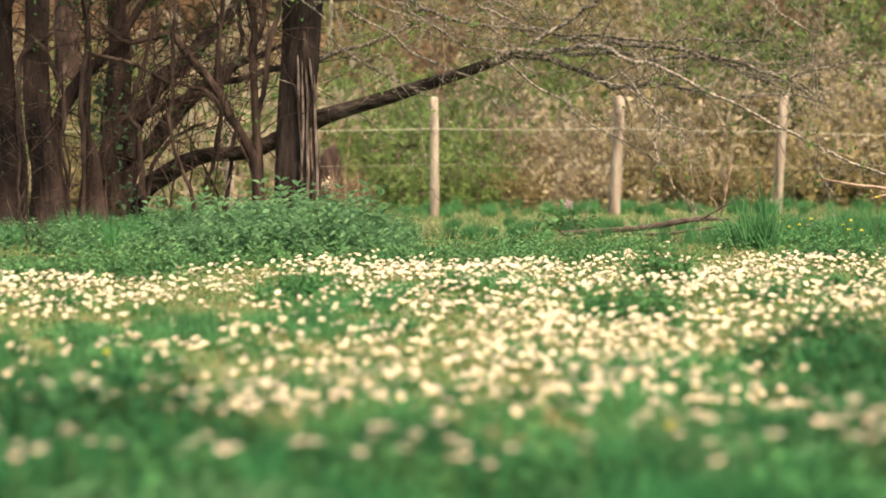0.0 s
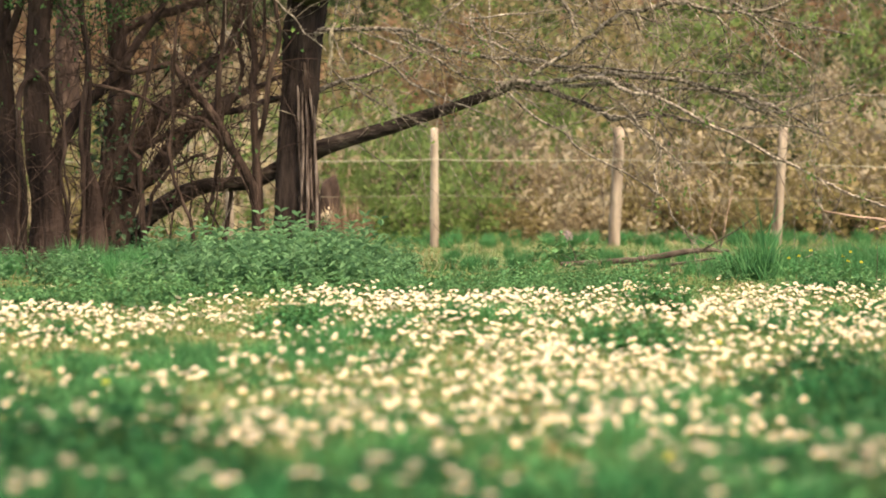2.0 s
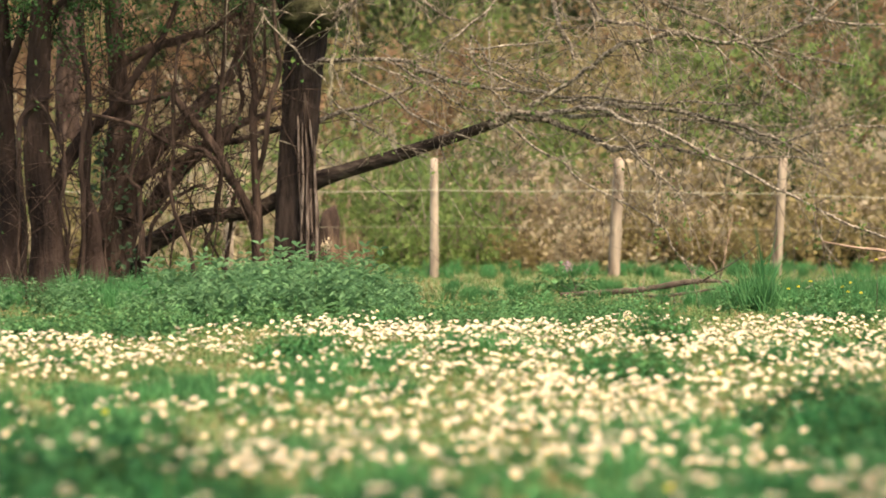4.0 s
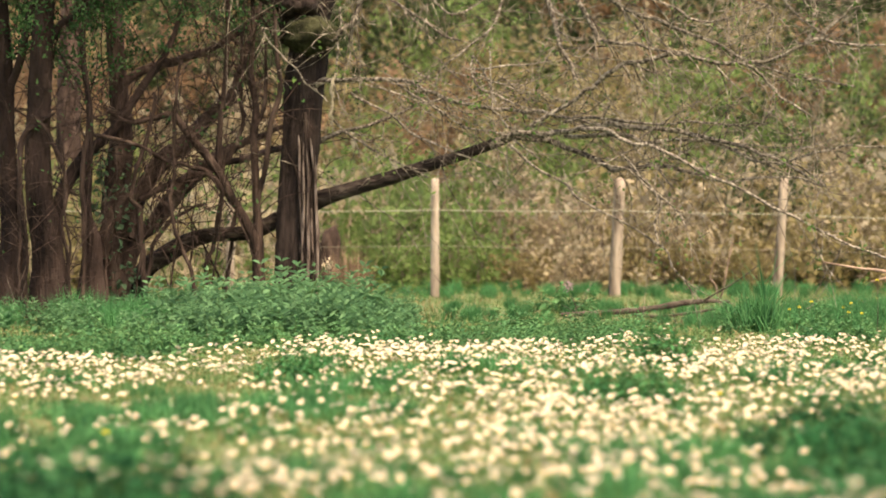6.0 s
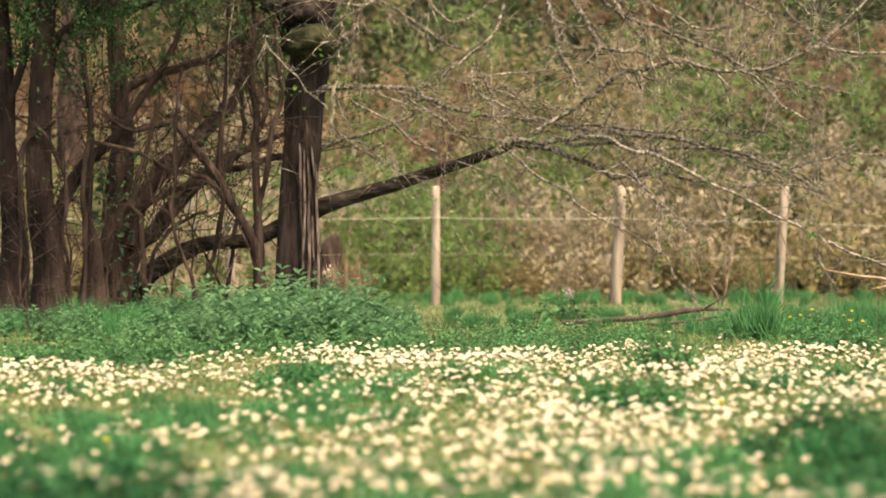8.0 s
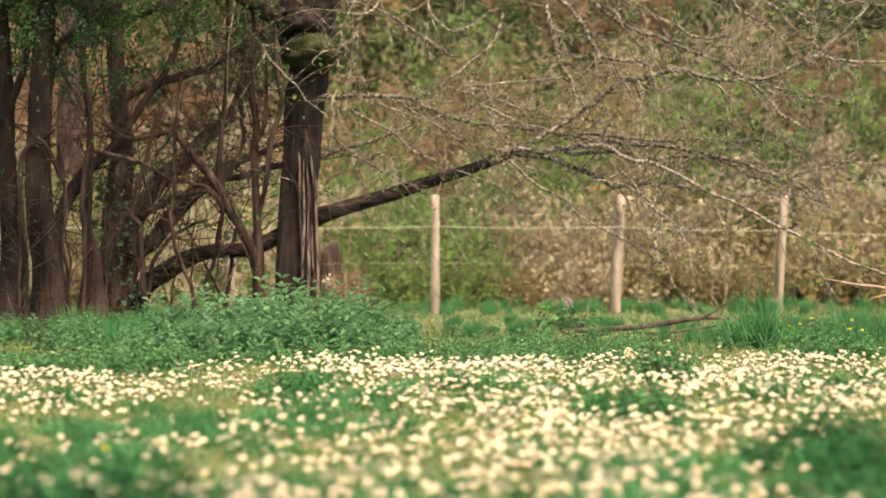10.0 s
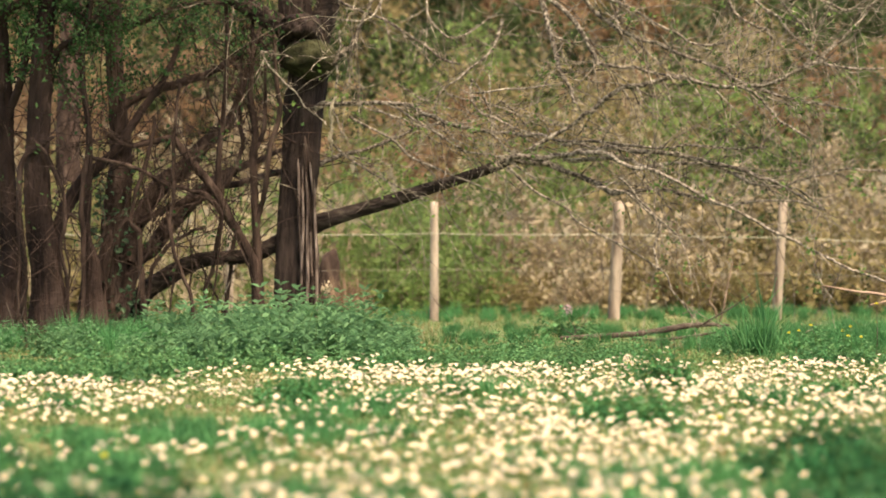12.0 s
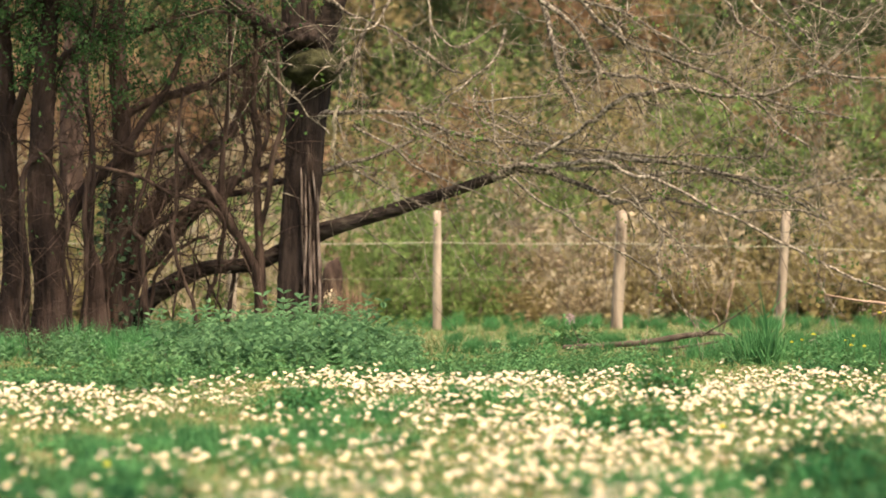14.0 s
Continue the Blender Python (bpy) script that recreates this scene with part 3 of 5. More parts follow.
bough(tree, "lichen_twig", [(-0.79, 16.60, 1.82, 0.006), (-0.80, 16.60, 1.76, 0.013), (-0.81, 16.60, 1.68, 0.018), (-0.81, 16.60, 1.62, 0.011), (-0.82, 16.60, 1.55, 0.016), (-0.81, 16.60, 1.49, 0.010), (-0.82, 16.60, 1.44, 0.005)], 3)
bough(tree, "branch", [(-1.02, 16.70, 2.08, 0.010), (-1.18, 16.65, 2.13, 0.008), (-1.32, 16.60, 2.15, 0.007), (-1.26, 16.55, 2.04, 0.008), (-1.13, 16.50, 1.90, 0.008), (-0.99, 16.45, 1.75, 0.007), (-0.84, 16.40, 1.60, 0.005)], 5)
bough(tree, "branch", [(-0.82, 16.90, 1.49, 0.011), (-0.61, 16.80, 1.31, 0.011), (-0.36, 16.70, 1.19, 0.009), (-0.11, 16.60, 1.06, 0.007)], 8)
bough(tree, "branch", [(-0.69, 16.80, 1.69, 0.014), (-0.40, 16.73, 1.52, 0.012), (-0.19, 16.65, 1.35, 0.011), (0.06, 16.57, 1.26, 0.009), (0.34, 16.50, 1.14, 0.007)], 12)
bough(tree, "branch", [(-0.36, 16.70, 1.77, 0.014), (-0.11, 16.60, 1.59, 0.012), (0.18, 16.50, 1.43, 0.010), (0.46, 16.40, 1.34, 0.010), (0.70, 16.30, 1.17, 0.007)], 12)
bough(tree, "branch", [(0.69, 16.10, 2.88, 0.024), (0.85, 16.07, 2.56, 0.016), (1.09, 16.03, 2.48, 0.016), (1.32, 16.00, 2.41, 0.014), (1.64, 15.97, 2.21, 0.012), (1.83, 15.93, 2.14, 0.012), (2.03, 15.90, 2.15, 0.008)], 14)
bough(tree, "branch", [(2.22, 15.90, 2.78, 0.017), (2.41, 15.82, 2.53, 0.013), (2.59, 15.75, 2.44, 0.010), (2.77, 15.68, 2.36, 0.010), (2.99, 15.60, 2.47, 0.007)], 10)
# long thin shoots that hang from the low boughs
for k in range(16):
    x = -.75 + 1.75 * k / 15 + rng.uniform(-.06, .06)
    z = np.interp(x, [-.8, -.2, .4, 1.0], [1.78, 1.74, 1.56, 1.46]) + rng.uniform(-.12, .25)
    bough(tree, "branch", [tuple(q) for q in crooked((x, 16.55 + rng.uniform(-.2, .2), z), (1, rng.uniform(-.3, .3), rng.uniform(-.7, -.25)), rng.uniform(.7, 1.3), .0065, 6, .08)], 2)
bough(left_tree, "trunk", [(-3.18, 16.60, -0.18, 0.148), (-3.16, 16.60, 0.21, 0.119), (-3.13, 16.60, 0.57, 0.095), (-3.15, 16.60, 0.89, 0.078), (-3.18, 16.60, 1.14, 0.074), (-3.20, 16.60, 1.43, 0.078), (-3.21, 16.60, 1.72, 0.078), (-3.23, 16.60, 2.13, 0.070), (-3.26, 16.60, 2.54, 0.062), (-3.28, 16.60, 3.37, 0.041), (-3.24, 16.60, 4.28, 0.025)], 14)
bough(left_tree, "branch", [(-3.36, 16.60, 2.25, 0.037), (-3.22, 16.50, 2.38, 0.037), (-3.00, 16.40, 2.50, 0.028), (-2.74, 16.30, 2.63, 0.020), (-2.48, 16.20, 2.66, 0.012)], 8)
bough(left_tree, "branch", [(-3.21, 16.60, 1.59, 0.033), (-3.06, 16.50, 1.92, 0.029), (-2.96, 16.40, 2.28, 0.024), (-2.74, 16.30, 2.59, 0.016)], 8)
bough(stem_tree, "trunk", [(-2.83, 16.40, -0.17, 0.163), (-2.83, 16.40, 0.24, 0.126), (-2.84, 16.40, 0.48, 0.102), (-2.86, 16.40, 0.69, 0.102), (-2.90, 16.40, 0.89, 0.085), (-2.92, 16.40, 1.30, 0.077), (-2.91, 16.40, 1.50, 0.073), (-2.89, 16.40, 1.91, 0.069), (-2.87, 16.40, 2.28, 0.061), (-2.83, 16.40, 2.76, 0.049), (-2.79, 16.40, 3.54, 0.033), (-2.84, 16.40, 4.23, 0.020)], 14)
bough(stem_tree, "limb", [(-2.83, 16.45, 0.67, 0.053), (-2.81, 16.50, 0.77, 0.049), (-2.76, 16.55, 0.96, 0.049), (-2.68, 16.60, 1.12, 0.049), (-2.59, 16.65, 1.25, 0.045), (-2.49, 16.70, 1.34, 0.037), (-2.40, 16.75, 1.45, 0.033), (-2.22, 16.80, 1.73, 0.029), (-2.03, 16.85, 2.03, 0.021), (-1.91, 16.90, 2.41, 0.017)], 8)
bough(stem_tree, "branch", [(-2.70, 16.35, -0.08, 0.049), (-2.72, 16.37, 0.24, 0.037), (-2.76, 16.38, 0.48, 0.032), (-2.78, 16.40, 0.61, 0.024)], 0)
bough(stem_tree, "branch", [(-2.98, 16.30, -0.08, 0.028), (-2.99, 16.30, 0.32, 0.024), (-3.00, 16.30, 0.61, 0.020), (-3.01, 16.30, 1.29, 0.020), (-2.90, 16.30, 1.42, 0.016), (-2.78, 16.30, 1.50, 0.012)], 2)
bough(stem_tree, "branch", [(-2.88, 16.40, 1.95, 0.028), (-2.74, 16.33, 2.15, 0.024), (-2.57, 16.27, 2.26, 0.020), (-2.36, 16.20, 2.50, 0.016)], 8)
bough(slim_tree, "trunk", [(-2.55, 16.50, -0.17, 0.147), (-2.54, 16.50, 0.14, 0.115), (-2.54, 16.50, 0.40, 0.078), (-2.54, 16.50, 0.61, 0.053), (-2.58, 16.50, 0.81, 0.029), (-2.57, 16.50, 1.10, 0.025), (-2.56, 16.50, 1.51, 0.020), (-2.61, 16.50, 2.00, 0.016), (-2.57, 16.50, 2.53, 0.012)], 6)
bough(tall_tree, "trunk", [(-2.47, 16.90, -0.19, 0.151), (-2.46, 16.90, 0.06, 0.117), (-2.45, 16.90, 0.40, 0.096), (-2.44, 16.90, 0.65, 0.096), (-2.43, 16.90, 0.90, 0.092), (-2.40, 16.90, 1.19, 0.088), (-2.39, 16.90, 1.40, 0.075), (-2.41, 16.90, 1.74, 0.063), (-2.44, 16.90, 2.16, 0.059), (-2.44, 16.90, 2.58, 0.054), (-2.40, 16.90, 3.08, 0.046), (-2.34, 16.90, 4.05, 0.029)], 14)
bough(tall_tree, "snag", [(-2.51, 16.75, 0.48, 0.054), (-2.49, 16.74, 0.61, 0.054), (-2.46, 16.73, 0.73, 0.046), (-2.45, 16.71, 0.80, 0.029), (-2.44, 16.70, 0.85, 0.008)], 0)
bough(tall_tree, "limb", [(-2.42, 16.80, 0.07, 0.083), (-2.39, 16.86, 0.23, 0.075), (-2.34, 16.92, 0.44, 0.063), (-2.28, 16.98, 0.62, 0.059), (-2.18, 17.05, 0.71, 0.059), (-2.09, 17.11, 0.84, 0.064), (-1.99, 17.17, 0.97, 0.064), (-1.89, 17.23, 1.08, 0.060), (-1.76, 17.29, 1.19, 0.056), (-1.66, 17.35, 1.27, 0.047), (-1.54, 17.42, 1.34, 0.030), (-1.37, 17.48, 1.41, 0.022), (-1.26, 17.54, 1.47, 0.017), (-1.08, 17.60, 1.51, 0.013)], 9)
bough(tall_tree, "branch", [(-1.73, 17.20, 1.18, 0.030), (-1.53, 17.27, 1.21, 0.026), (-1.36, 17.35, 1.27, 0.026), (-1.25, 17.43, 1.30, 0.026), (-1.11, 17.50, 1.32, 0.017)], 3)
bough(tall_tree, "limb", [(-2.34, 16.90, 0.61, 0.059), (-2.31, 16.95, 0.77, 0.055), (-2.26, 17.00, 0.94, 0.055), (-2.18, 17.05, 1.09, 0.063), (-2.08, 17.10, 1.22, 0.064), (-1.94, 17.15, 1.33, 0.060), (-1.80, 17.20, 1.50, 0.051), (-1.68, 17.25, 1.61, 0.043), (-1.59, 17.30, 1.74, 0.034), (-1.49, 17.35, 2.07, 0.022), (-1.37, 17.40, 2.51, 0.013)], 10)
bough(tall_tree, "branch", [(-2.25, 16.90, 0.89, 0.029), (-2.05, 17.00, 1.01, 0.025), (-1.85, 17.10, 1.09, 0.021), (-1.65, 17.20, 1.14, 0.013)], 3)
bough(tall_tree, "branch", [(-2.54, 16.50, 1.37, 0.016), (-2.41, 16.55, 1.34, 0.016), (-2.17, 16.60, 1.27, 0.016), (-2.01, 16.65, 1.18, 0.017), (-1.83, 16.70, 1.14, 0.017), (-1.69, 16.75, 1.06, 0.021), (-1.59, 16.80, 0.96, 0.025)], 4)
bough(tall_tree, "branch", [(-2.41, 16.90, 1.74, 0.038), (-2.22, 16.97, 1.87, 0.034), (-1.93, 17.05, 1.96, 0.030), (-1.64, 17.12, 2.09, 0.021), (-1.35, 17.20, 2.31, 0.013)], 10)
bough(tall_tree, "branch", [(-2.43, 16.90, 2.12, 0.029), (-2.53, 16.80, 2.32, 0.025), (-2.72, 16.70, 2.47, 0.021), (-2.87, 16.60, 2.63, 0.012)], 8)
bough(tall_tree, "branch", [(-2.43, 16.90, 2.33, 0.029), (-2.20, 16.83, 2.40, 0.025), (-1.94, 16.77, 2.48, 0.021), (-1.60, 16.70, 2.51, 0.012)], 8)
bough(shrub, "stem", [(-1.36, 16.90, -0.19, 0.050), (-1.37, 16.89, 0.23, 0.042), (-1.39, 16.88, 0.56, 0.038), (-1.45, 16.87, 0.71, 0.038), (-1.53, 16.86, 0.86, 0.033), (-1.62, 16.85, 0.98, 0.029), (-1.66, 16.84, 1.13, 0.025), (-1.65, 16.83, 1.44, 0.021), (-1.61, 16.82, 1.82, 0.017), (-1.59, 16.81, 2.23, 0.017), (-1.61, 16.80, 2.73, 0.012)], 8)
bough(shrub, "stem", [(-1.53, 16.80, 0.86, 0.029), (-1.63, 16.78, 1.06, 0.033), (-1.73, 16.75, 1.21, 0.033), (-1.83, 16.73, 1.33, 0.029), (-1.93, 16.70, 1.46, 0.029), (-1.99, 16.68, 1.52, 0.025), (-2.13, 16.65, 1.49, 0.021), (-2.29, 16.62, 1.46, 0.016), (-2.46, 16.60, 1.55, 0.012)], 6)
bough(shrub, "stem", [(-1.33, 16.90, -0.19, 0.042), (-1.35, 16.90, 0.23, 0.034), (-1.37, 16.90, 0.61, 0.034), (-1.39, 16.90, 0.90, 0.029), (-1.40, 16.90, 1.19, 0.029), (-1.41, 16.90, 1.40, 0.029), (-1.39, 16.90, 1.57, 0.025), (-1.43, 16.90, 1.82, 0.021), (-1.41, 16.90, 2.24, 0.017), (-1.45, 16.90, 2.70, 0.013)], 8)
bough(shrub, "stem", [(-1.38, 16.90, 0.86, 0.025), (-1.34, 16.87, 1.02, 0.021), (-1.31, 16.83, 1.15, 0.021), (-1.28, 16.80, 1.40, 0.021), (-1.22, 16.77, 1.65, 0.021), (-1.21, 16.73, 1.93, 0.017), (-1.25, 16.70, 2.31, 0.012)], 6)
bough(shrub, "stem", [(-1.41, 16.90, 1.36, 0.017), (-1.38, 16.88, 1.44, 0.017), (-1.32, 16.85, 1.59, 0.017), (-1.30, 16.82, 1.82, 0.013), (-1.32, 16.80, 2.07, 0.008)], 4)
bough(shrub, "stem", [(-1.61, 17.00, 1.20, 0.017), (-1.50, 17.00, 1.49, 0.017), (-1.52, 17.00, 1.74, 0.017), (-1.50, 17.00, 2.17, 0.013)], 5)
bough(shrub, "stem", [(-1.72, 17.00, -0.11, 0.021), (-1.76, 17.00, 0.40, 0.017), (-1.69, 17.00, 0.65, 0.017), (-1.66, 17.00, 0.92, 0.017), (-1.65, 17.00, 1.20, 0.013)], 2)
bough(shrub, "stem", [(-1.80, 16.60, 0.07, 0.016), (-1.84, 16.60, 0.36, 0.014), (-1.92, 16.60, 0.57, 0.014), (-1.98, 16.60, 0.79, 0.014), (-1.96, 16.60, 1.06, 0.014), (-1.98, 16.60, 1.37, 0.014), (-1.95, 16.60, 1.64, 0.012), (-1.92, 16.60, 1.92, 0.012)], 4)
bough(shrub, "stem", [(-1.67, 17.20, -0.12, 0.021), (-1.61, 17.20, 0.56, 0.017), (-1.58, 17.20, 0.73, 0.017), (-1.54, 17.20, 0.90, 0.013)], 1)
bough(shrub, "stem", [(-2.16, 16.60, 0.07, 0.025), (-2.19, 16.60, 0.40, 0.025), (-2.21, 16.60, 0.61, 0.021), (-2.23, 16.60, 0.81, 0.021), (-2.27, 16.60, 0.98, 0.016), (-2.16, 16.60, 1.31, 0.016), (-2.11, 16.60, 1.68, 0.012)], 4)
bough(shrub, "stem", [(-2.21, 16.90, 0.31, 0.017), (-2.15, 16.92, 0.56, 0.017), (-2.04, 16.95, 0.73, 0.017), (-1.92, 16.98, 0.82, 0.013), (-1.78, 17.00, 0.88, 0.013)], 2)
bough(shrub, "stem", [(-2.58, 16.35, -0.08, 0.020), (-2.58, 16.34, 0.40, 0.016), (-2.59, 16.33, 0.81, 0.020), (-2.58, 16.33, 1.17, 0.020), (-2.54, 16.32, 1.54, 0.016), (-2.58, 16.31, 2.02, 0.012), (-2.51, 16.30, 2.51, 0.012)], 6)
bough(shrub, "stem", [(-2.66, 16.30, 0.08, 0.012), (-2.69, 16.30, 0.49, 0.012), (-2.73, 16.30, 0.73, 0.012), (-2.69, 16.30, 0.97, 0.012), (-2.78, 16.30, 1.29, 0.016), (-2.94, 16.30, 1.50, 0.012)], 2)
# thin bare shoots between the trunks
for x, y, lean, high in ((-3.06, 16.2, .05, 1.5), (-2.96, 16.1, -.12, 1.1), (-2.72, 16.2, .1, 1.9), (-2.4, 16.4, -.08, 1.4), (-2.3, 16.5, .2, 1.2), (-2.05, 16.8, .22, 1.5), (-1.9, 17.1, -.15, 1.3), (-1.74, 16.7, .12, 1.7), (-1.58, 17.1, -.2, 1.6), (-1.3, 16.6, .06, 1.2), (-2.85, 16.1, .3, .8), (-3.25, 16.1, -.05, 1.2)):
    bough(shrub, "stem", [tuple(q) for q in crooked((x, y, -.08), (lean, rng.normal() * .1, 1), high, rng.uniform(.008, .013), 6, .09)], 5)
far_tree = woody("tree", "dark leafless tree on the wooded bank", "tree", (8.25, 50.0, 4.4), M_STEM, .6, "trees on the bank")
bough(far_tree, "trunk", [(8.20, 50.0, 4.2, .36), (8.25, 50.0, 5.2, .29), (8.16, 50.0, 6.4, .26), (8.25, 50.0, 8.4, .2), (8.45, 50.0, 11.5, .08)], 14)
bough(far_tree, "limb", [(8.22, 50.0, 5.8, .1), (7.5, 49.6, 6.4, .08), (6.9, 49.4, 6.9, .06), (6.3, 49.2, 7.9, .03)], 10)
bough(far_tree, "limb", [(8.2, 50.0, 6.0, .1), (8.8, 50.0, 6.6, .08), (9.4, 50.0, 7.2, .06), (10.0, 50.0, 8.2, .03)], 10)
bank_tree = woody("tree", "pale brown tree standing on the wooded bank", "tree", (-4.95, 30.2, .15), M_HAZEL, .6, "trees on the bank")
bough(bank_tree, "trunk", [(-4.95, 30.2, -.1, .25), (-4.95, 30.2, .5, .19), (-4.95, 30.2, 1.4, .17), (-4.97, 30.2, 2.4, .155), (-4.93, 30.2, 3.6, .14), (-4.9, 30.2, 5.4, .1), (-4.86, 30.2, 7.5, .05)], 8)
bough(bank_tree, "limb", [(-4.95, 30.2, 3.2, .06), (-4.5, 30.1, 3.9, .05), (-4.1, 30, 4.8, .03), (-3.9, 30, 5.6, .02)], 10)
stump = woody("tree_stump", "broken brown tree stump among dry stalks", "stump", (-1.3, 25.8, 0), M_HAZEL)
bough(stump, "stem", [(-1.3, 25.8, -.2, .17), (-1.3, 25.8, .1, .13), (-1.29, 25.8, .4, .115), (-1.27, 25.8, .62, .1), (-1.24, 25.8, .72, .045), (-1.23, 25.8, .76, .01)], 0)


def burl(x, y, z, wide, deep, high, seed, mat, label):
    """A lumpy swelling of the trunk."""
    b = bmesh.new()
    bmesh.ops.create_icosphere(b, subdivisions=4, radius=1)
    for q in b.verts:
        k = 1 + .22 * noise.noise(q.co * 1.6 + Vector((seed, 0, 0))) + .13 * noise.noise(q.co * 4.5 + Vector((0, seed, 0))) + .05 * noise.noise(q.co * 12)
        q.co = Vector((q.co.x * wide, q.co.y * deep, q.co.z * high)) * k
    me = bpy.data.meshes.new("burl")
    b.to_mesh(me)
    b.free()
    me.materials.append(mat)
    me.polygons.foreach_set("use_smooth", [True] * len(me.polygons))
    part("burl", me, tree, label).location = (x + 1.1, y - 17.0, z)


burl(-1.06, 16.86, 2.345, .175, .22, .10, 3.1, M_BARK, "swollen dark burl")
burl(-.995, 16.84, 2.12, .195, .22, .14, 7.7, M_MOSS, "swollen mossy burl")
burl(-1.16, 16.93, 2.10, .06, .1, .05, 11.3, M_BARK, "small dark burl")


def crown(owner, x, y, z, count, reach, rise=.5):
    """Upper boughs that spread from the top of a trunk and carry the crown."""
    for k in range(count):
        a = 6.28 * k / count + rng.uniform(-.4, .4)
        way = (math.cos(a), math.sin(a), rise + rng.uniform(-.25, .5))
        line = crooked((x, y, z + rng.uniform(-.5, 1.0)), way, reach * rng.uniform(.7, 1.2), .034, 6, .16, .03)
        bough(owner, "branch", [tuple(q) for q in line], 16)


crown(left_tree, -3.26, 16.6, 3.3, 8, 1.7)
crown(stem_tree, -2.81, 16.4, 3.3, 8, 1.7)
crown(tall_tree, -2.42, 16.9, 3.2, 9, 1.9)
crown(tree, -.85, 17.0, 3.9, 8, 2.6, .6)
finish(far_tree, "budding leaves")
finish(tree, "small fresh green leaves")
for small in (left_tree, stem_tree, slim_tree, tall_tree, shrub):
    finish(small, "small fresh green leaves")

# ivy climbing the foot of the leaning tree
n = 210
a = rng.uniform(2.9, 6.0, n)
z = .12 + 1.15 * rng.random(n) ** 1.3
p = np.column_stack([.02 + .13 * np.cos(a) + .03 * np.sin(7 * z), .13 * np.sin(a) - .03, z])
v, f = leaves(p, np.column_stack([np.cos(a) + rng.normal(size=n) * .5, np.sin(a), rng.normal(size=n) * .6 - .2]), rng.uniform(.035, .07, n), rng.uniform(.025, .05, n))
tagged(part("ivy", mesh_np("ivy", v, f, M_IVY), tall_tree, "grey-green ivy leaves climbing the trunk"), kind="stuff")

# ---------------------------------------------------------------- fence
fence = thing("fence", "weathered wooden posts joined by pale cords", "fence", at=(0, 23.8, 0))
POSTS = [(-4.2, .055, 1.2, .0), (-2.24, .045, 1.0, .03), (-.09, .045, 1.23, .0), (1.78, .062, 1.23, .05), (3.48, .05, 1.23, .06), (5.6, .05, 1.2, .02)]
tops = []
for x, r, h, lean in POSTS:
    line = np.array([[x + lean * s * h, 0, h * s + (-.25 if s == 0 else 0), r * (1.05 - .12 * s)] for s in np.linspace(0, 1, 9)])
    line = np.vstack([line, [line[-1, 0], 0, h + .012, r * .55], [line[-1, 0], 0, h + .014, .001]])
    v, f = tube(line, 14, .05)
    part("post", mesh_np("post", v, f, M_POST, True), fence)
    tops.append((x, lean))
for heights in ([.90, .90, .91, .905, .87, .80], [.53, .53, .54, .52, .50, .45]):
    for i in range(len(tops) - 1):
        (xa, la), (xb, lb) = tops[i], tops[i + 1]
        za, zb = heights[i], heights[i + 1]
        pts = [(xa + la * za + (xb + lb * zb - xa - la * za) * s, -.06, za + (zb - za) * s - .05 * s * (1 - s), .0046 if heights[0] > .8 else .0022) for s in np.linspace(0, 1, 7)]
        v, f = tube(np.array(pts), 5)
        part("cord", mesh_np("cord", v, f, M_WIRE if heights[0] > .8 else M_THIN, True), fence)

# ---------------------------------------------------------------- thicket on the bank
def bush(kind, height, label):
    """A bush of crooked stems with leaves gathered in clumps; a wand bush has many straight upright shoots."""
    ob = thing("bush", label, "bush", "thicket on the bank", at=(0, 20, -30))
    woods, at = [], []
    wand = kind == "wand"
    wide = .42 if wand else .25
    for _ in range(26 if wand else 11):
        lean = .16 if wand else .4
        s = crooked((rng.normal() * wide, rng.normal() * wide, -.1), (rng.normal() * lean, rng.normal() * lean, 1), height * rng.uniform(.6, 1.05), .012 if wand else .016, 7, .07 if wand else .2)
        woods.append(tube(s, 5))
        at.append(s[2:, :3])
        for _ in range(2 if wand else 7):
            k = rng.integers(1, 7)
            t = crooked(s[k, :3], rng.normal(size=3) * (.35 if wand else 1) + [0, 0, .5], rng.uniform(.3, .9), .006, 5, .12 if wand else .3)
            woods.append(tube(t, 3))
            at.append(t[:, :3])
    at = np.concatenate(at)
    knots = at[rng.integers(0, len(at), 150)]
    n = int((1100 if wand else 2100) * (1 if height > 1.5 else .5))
    p = np.where(rng.random((n, 1)) < .75, knots[rng.integers(0, 150, n)], at[rng.integers(0, len(at), n)]) + rng.normal(size=(n, 3)) * (.05 if wand else .085)
    way = rng.normal(size=(n, 3)) + ([0, 0, 1.4] if wand else [0, 0, 0])
    v, f = small_leaves(p, way, rng.uniform(.07, .15, n), rng.uniform(.03, .065, n) if wand else rng.uniform(.04, .09, n))
    tagged(part("foliage", mesh_np("foliage", v, f, M_BUSH[kind]), ob), kind="stuff")
    v, f = joined(woods)
    tagged(part("brushwood", mesh_np("brushwood", v, f, M_WAND if wand else M_BRUSH, True), ob), kind="stuff")
    return ob


